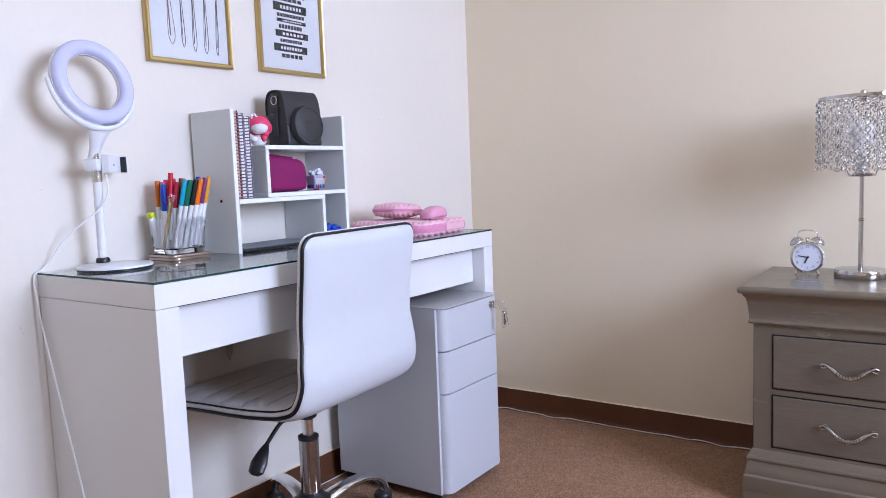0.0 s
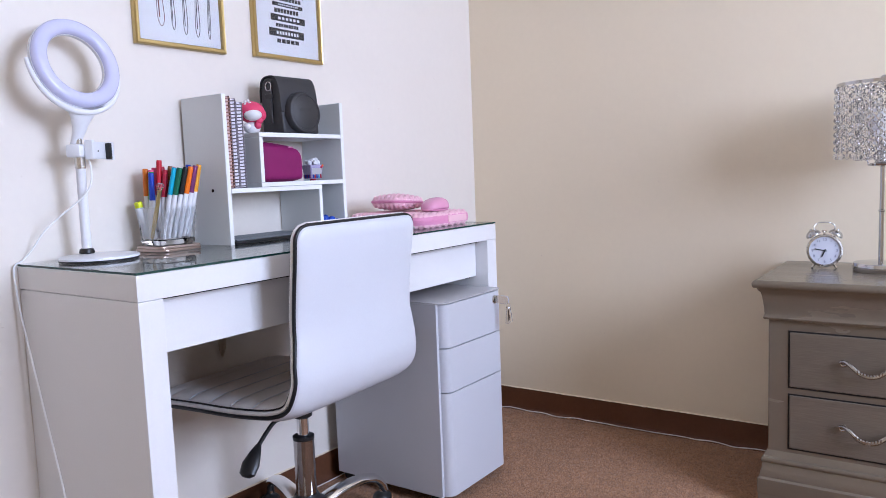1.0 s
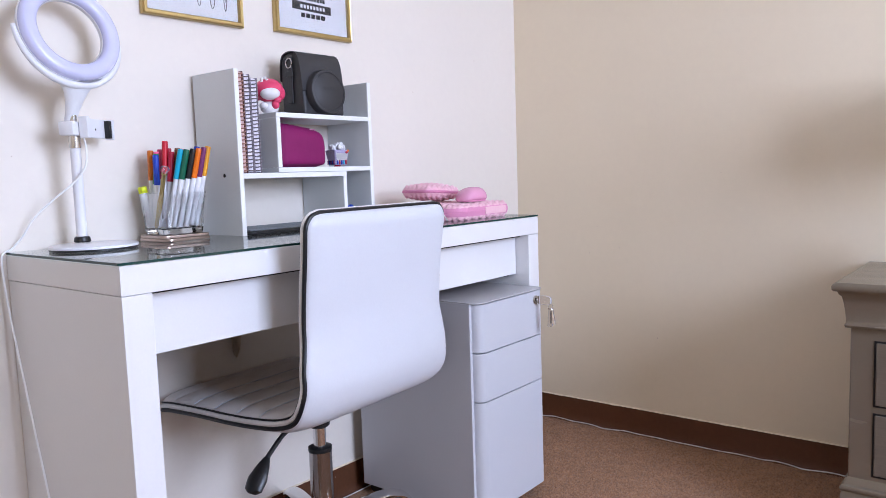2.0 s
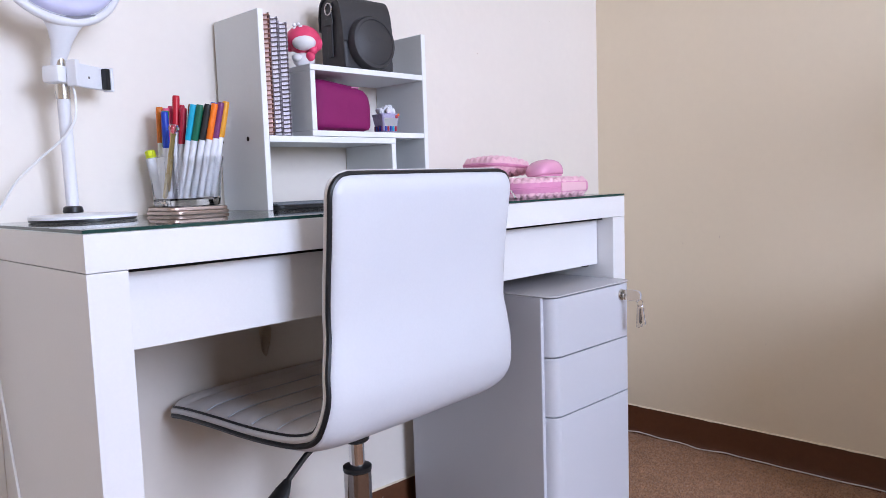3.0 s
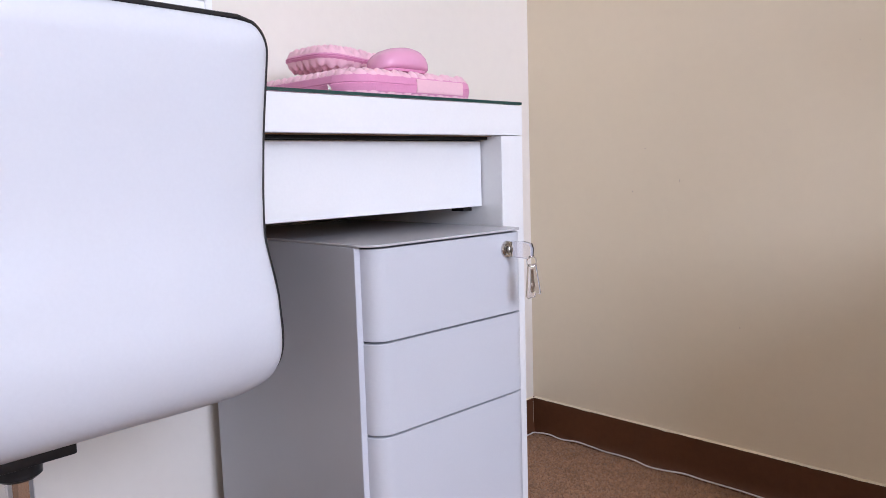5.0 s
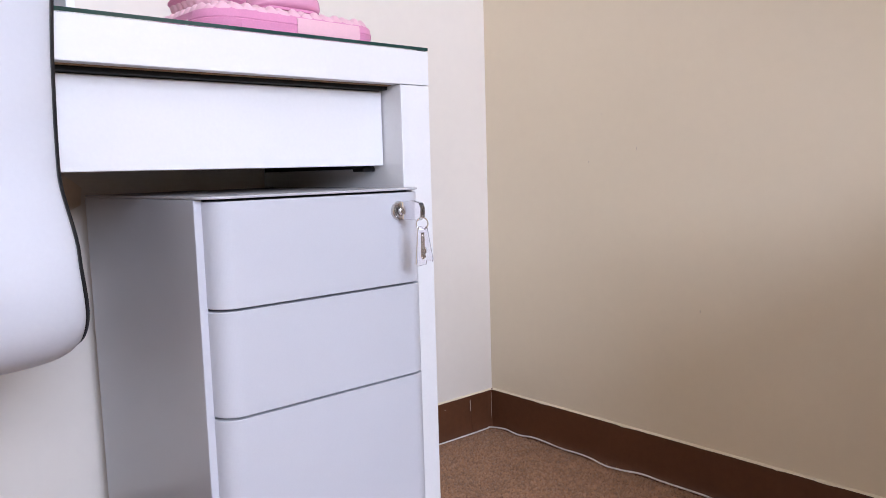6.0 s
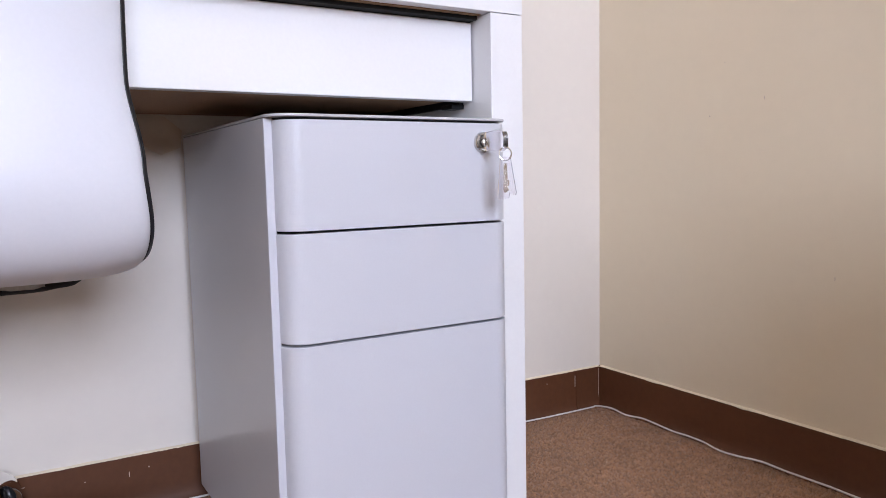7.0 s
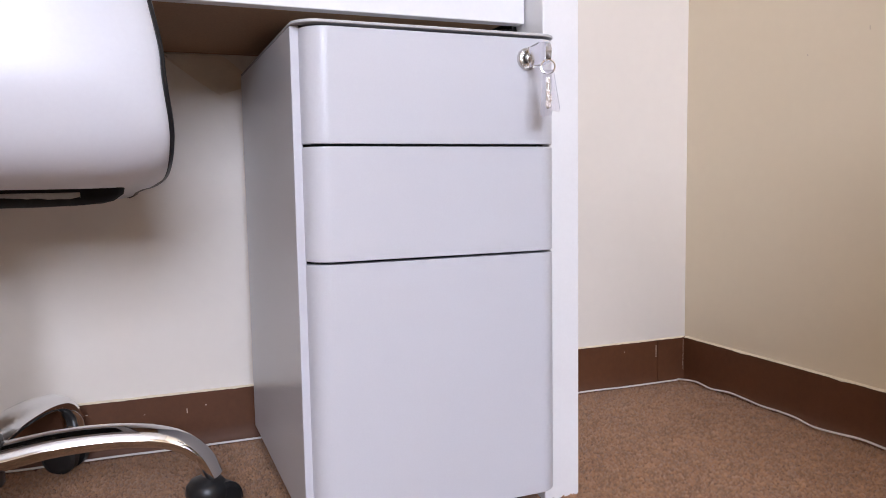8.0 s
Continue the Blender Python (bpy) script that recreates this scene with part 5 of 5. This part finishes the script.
clock = thing("alarm_clock", "small silver twin-bell alarm clock with pale grey dial, on the nightstand", "alarm clock", pose(1.267, -0.150, NT, 0, 0, 14))
cm = pose(0, 0, 0.0495, 90, 0, 0)      # dial faces -y
part("case", lathe([(0.036, -0.024), (0.042, -0.02), (0.0445, -0.010), (0.0455, 0.010), (0.0445, 0.0145), (0.0405, 0.0155), (0.0395, 0.0095)], 36, cm), M["nickel"], clock, "brushed silver round case")
part("dial", lathe([(0.0388, 0.0097), (0.0388, 0.0110)], 36, cm), M["dial"], clock, "pale grey dial")
for k in range(1, 13):
    a = radians(30 * k)
    fc = bpy.data.curves.new("numeral", "FONT")
    fc.body, fc.size, fc.align_x, fc.align_y, fc.extrude, fc.offset = str(k), 0.0105, "CENTER", "CENTER", 0.0002, 0.00012
    fo = bpy.data.objects.new("numeral", fc)
    nm_ = bpy.data.meshes.new_from_object(fo)
    bpy.data.objects.remove(fo)
    nm_.materials.clear()
    nm_.materials.append(M["dial_ink"])
    nm_.transform(pose(0.0305 * math.sin(a), -0.0113, 0.0495 + 0.0305 * math.cos(a), 90, 0, 0))
    nu = new("numeral", nm_)
    nu.parent = clock
for ln_, w_, a, nm in ((0.019, 0.0034, 203, "hour_hand"), (0.026, 0.0026, 282, "minute_hand")):
    part(nm, box(-w_ / 2, w_ / 2, -0.0136, -0.0125, -0.005, ln_, 0.0004, 1), M["ink"], clock).data.transform(pose(0, 0, 0.0495, 0, a, 0))
for sx in (-1, 1):
    bmx = pose(sx * 0.0265, 0, 0.0905, 0, sx * 28, 0)
    part("bell", lathe([(0.0195, 0.0), (0.0195, 0.002), (0.0175, 0.008), (0.012, 0.0135), (0.004, 0.016), (0.003, 0.0185), (0.0012, 0.0195)], 20, bmx), M["lamp_chrome"], clock, "silver bell")
    part("bell_post", tube([(sx * 0.020, 0, 0.083), (sx * 0.0265, 0, 0.0905)], 0.002, 6), M["nickel"], clock)
    part("foot", tube([(sx * 0.022, 0, 0.012), (sx * 0.031, -0.004, 0.0012)], 0.0028, 8), M["nickel"], clock)
part("carry_handle", tube(smooth_line([(-0.024, 0, 0.103), (-0.026, 0, 0.116), (-0.016, 0, 0.1255), (0, 0, 0.1275), (0.016, 0, 0.1255), (0.026, 0, 0.116), (0.024, 0, 0.103)], 5), 0.0016, 6), M["nickel"], clock)
part("hammer", tube([(0, 0, 0.092), (0, 0, 0.103), (0.006, 0, 0.1035), (-0.006, 0, 0.1035)], 0.0024, 6), M["nickel"], clock)


# ---- loose paper on the wall under the desk ----
def flap_of_paper(y0, y1, z0, z1, seed, curl):
    bm = bmesh.new()
    g = []
    for i in range(13):
        row = []
        for j in range(9):
            u, v = i / 12, j / 8
            y = y0 + (y1 - y0) * u
            depth = (z1 - z0) * (0.25 + 0.75 * math.sin(math.pi * min(1, u * 0.62 + 0.25)) ** 2)
            z = z1 - depth * v
            x = wall_x(y) + 0.003 + curl * (v ** 1.5) * (0.5 + 0.5 * noise.noise(Vector((u * 3, v * 2, seed)))) + 0.003 * abs(noise.noise(Vector((u * 7, v * 7, seed))))
            row.append(bm.verts.new((x, y, z)))
        g.append(row)
    for i in range(12):
        for j in range(8):
            bm.faces.new((g[i][j], g[i + 1][j], g[i + 1][j + 1], g[i][j + 1]))
    bmesh.ops.solidify(bm, geom=bm.faces[:], thickness=0.0006)
    return bm


tagged(part("torn_paper", flap_of_paper(-1.232, -1.206, 0.462, 0.535, 8.0, 0.012), M["kraft"], smooth=60), "narrow strip of cream paper curling off the wall", "paper")

def folded_corner():
    """A sheet corner folded down from the wall: a sharp three-sided flap with a crease, its tip curling out."""
    bm = bmesh.new()
    a, b, c, tip, e = (-0.972, 0.606), (-0.880, 0.606), (-0.852, 0.582), (-0.891, 0.543), (-0.856, 0.556)
    g = []
    for i in range(11):
        u = i / 10
        top = (a[0] + (c[0] - a[0]) * u, min(a[1], a[1] + (c[1] - b[1]) * max(0.0, (u - 0.76) / 0.24)))
        low = (a[0] + (tip[0] - a[0]) * u / 0.68, a[1] + (tip[1] - a[1]) * u / 0.68) if u <= 0.68 else (tip[0] + (e[0] - tip[0]) * (u - 0.68) / 0.32, tip[1] + (e[1] - tip[1]) * (u - 0.68) / 0.32)
        row = []
        for j in range(7):
            v = j / 6
            y, z = top[0] + (low[0] - top[0]) * v, top[1] + (low[1] - top[1]) * v
            out = 0.003 + 0.020 * v ** 2 * math.exp(-((u - 0.66) / 0.22) ** 2) + 0.003 * abs(noise.noise(Vector((u * 5, v * 4, 3))))
            row.append(bm.verts.new((wall_x(y) + out, y, z)))
        g.append(row)
    for i in range(10):
        for j in range(6):
            bm.faces.new((g[i][j], g[i + 1][j], g[i + 1][j + 1], g[i][j + 1]))
    bmesh.ops.remove_doubles(bm, verts=bm.verts, dist=1e-5)
    bmesh.ops.solidify(bm, geom=bm.faces[:], thickness=0.0006)
    return bm


tagged(part("torn_paper", folded_corner(), M["kraft"], smooth=30), "folded corner of cream paper peeling from the wall under the desk", "paper")


# ---- carpet pile, over the stretch of floor that the walk passes ----
prng = np.random.RandomState(3)
PITCH = 0.0040
gx, gy = np.meshgrid(np.arange(CORNER_X - 0.006, 1.45, PITCH), np.arange(-1.62, -0.010, PITCH))
cxy = np.stack([gx.ravel(), gy.ravel()], 1) + prng.uniform(-0.0018, 0.0018, (gx.size, 2))
n = len(cxy)
ang, wid, hgt = prng.uniform(0, 6.283, n), prng.uniform(0.0024, 0.0042, n), prng.uniform(0.0018, 0.0046, n)
pv = np.zeros((n, 5, 3))
for k in range(4):
    pv[:, k, 0] = cxy[:, 0] + wid * np.cos(ang + k * math.pi / 2)
    pv[:, k, 1] = cxy[:, 1] + wid * np.sin(ang + k * math.pi / 2)
    pv[:, k, 2] = -0.0004
pv[:, 4, :2] = cxy + prng.uniform(-0.002, 0.002, (n, 2))
pv[:, 4, 2] = hgt
base = np.arange(n)[:, None] * 5
pf = np.concatenate([base + np.array(t) for t in ((0, 1, 4), (1, 2, 4), (2, 3, 4), (3, 0, 4))], 0)
pm = bpy.data.meshes.new("carpet_pile")
pm.from_pydata(pv.reshape(-1, 3).tolist(), [], pf.tolist())
pm.polygons.foreach_set("use_smooth", [True] * len(pm.polygons))
nt = M["pile"].node_tree
geo = nt.nodes.new("ShaderNodeNewGeometry")
rmp = nt.nodes.new("ShaderNodeMapRange")
rmp.inputs["To Min"].default_value, rmp.inputs["To Max"].default_value = 0.78, 1.26
nt.links.new(geo.outputs["Random Per Island"], rmp.inputs["Value"])
hs = nt.nodes.new("ShaderNodeHueSaturation")
bsdf = nt.nodes["Principled BSDF"]
old = bsdf.inputs["Base Color"].links[0].from_socket
nt.links.new(old, hs.inputs["Color"])
nt.links.new(rmp.outputs[0], hs.inputs["Value"])
nt.links.new(hs.outputs[0], bsdf.inputs["Base Color"])
pm.materials.append(M["pile"])
tagged(new("carpet_pile", pm), "short tan brown carpet tufts covering the floor", "carpet", kind="stuff")
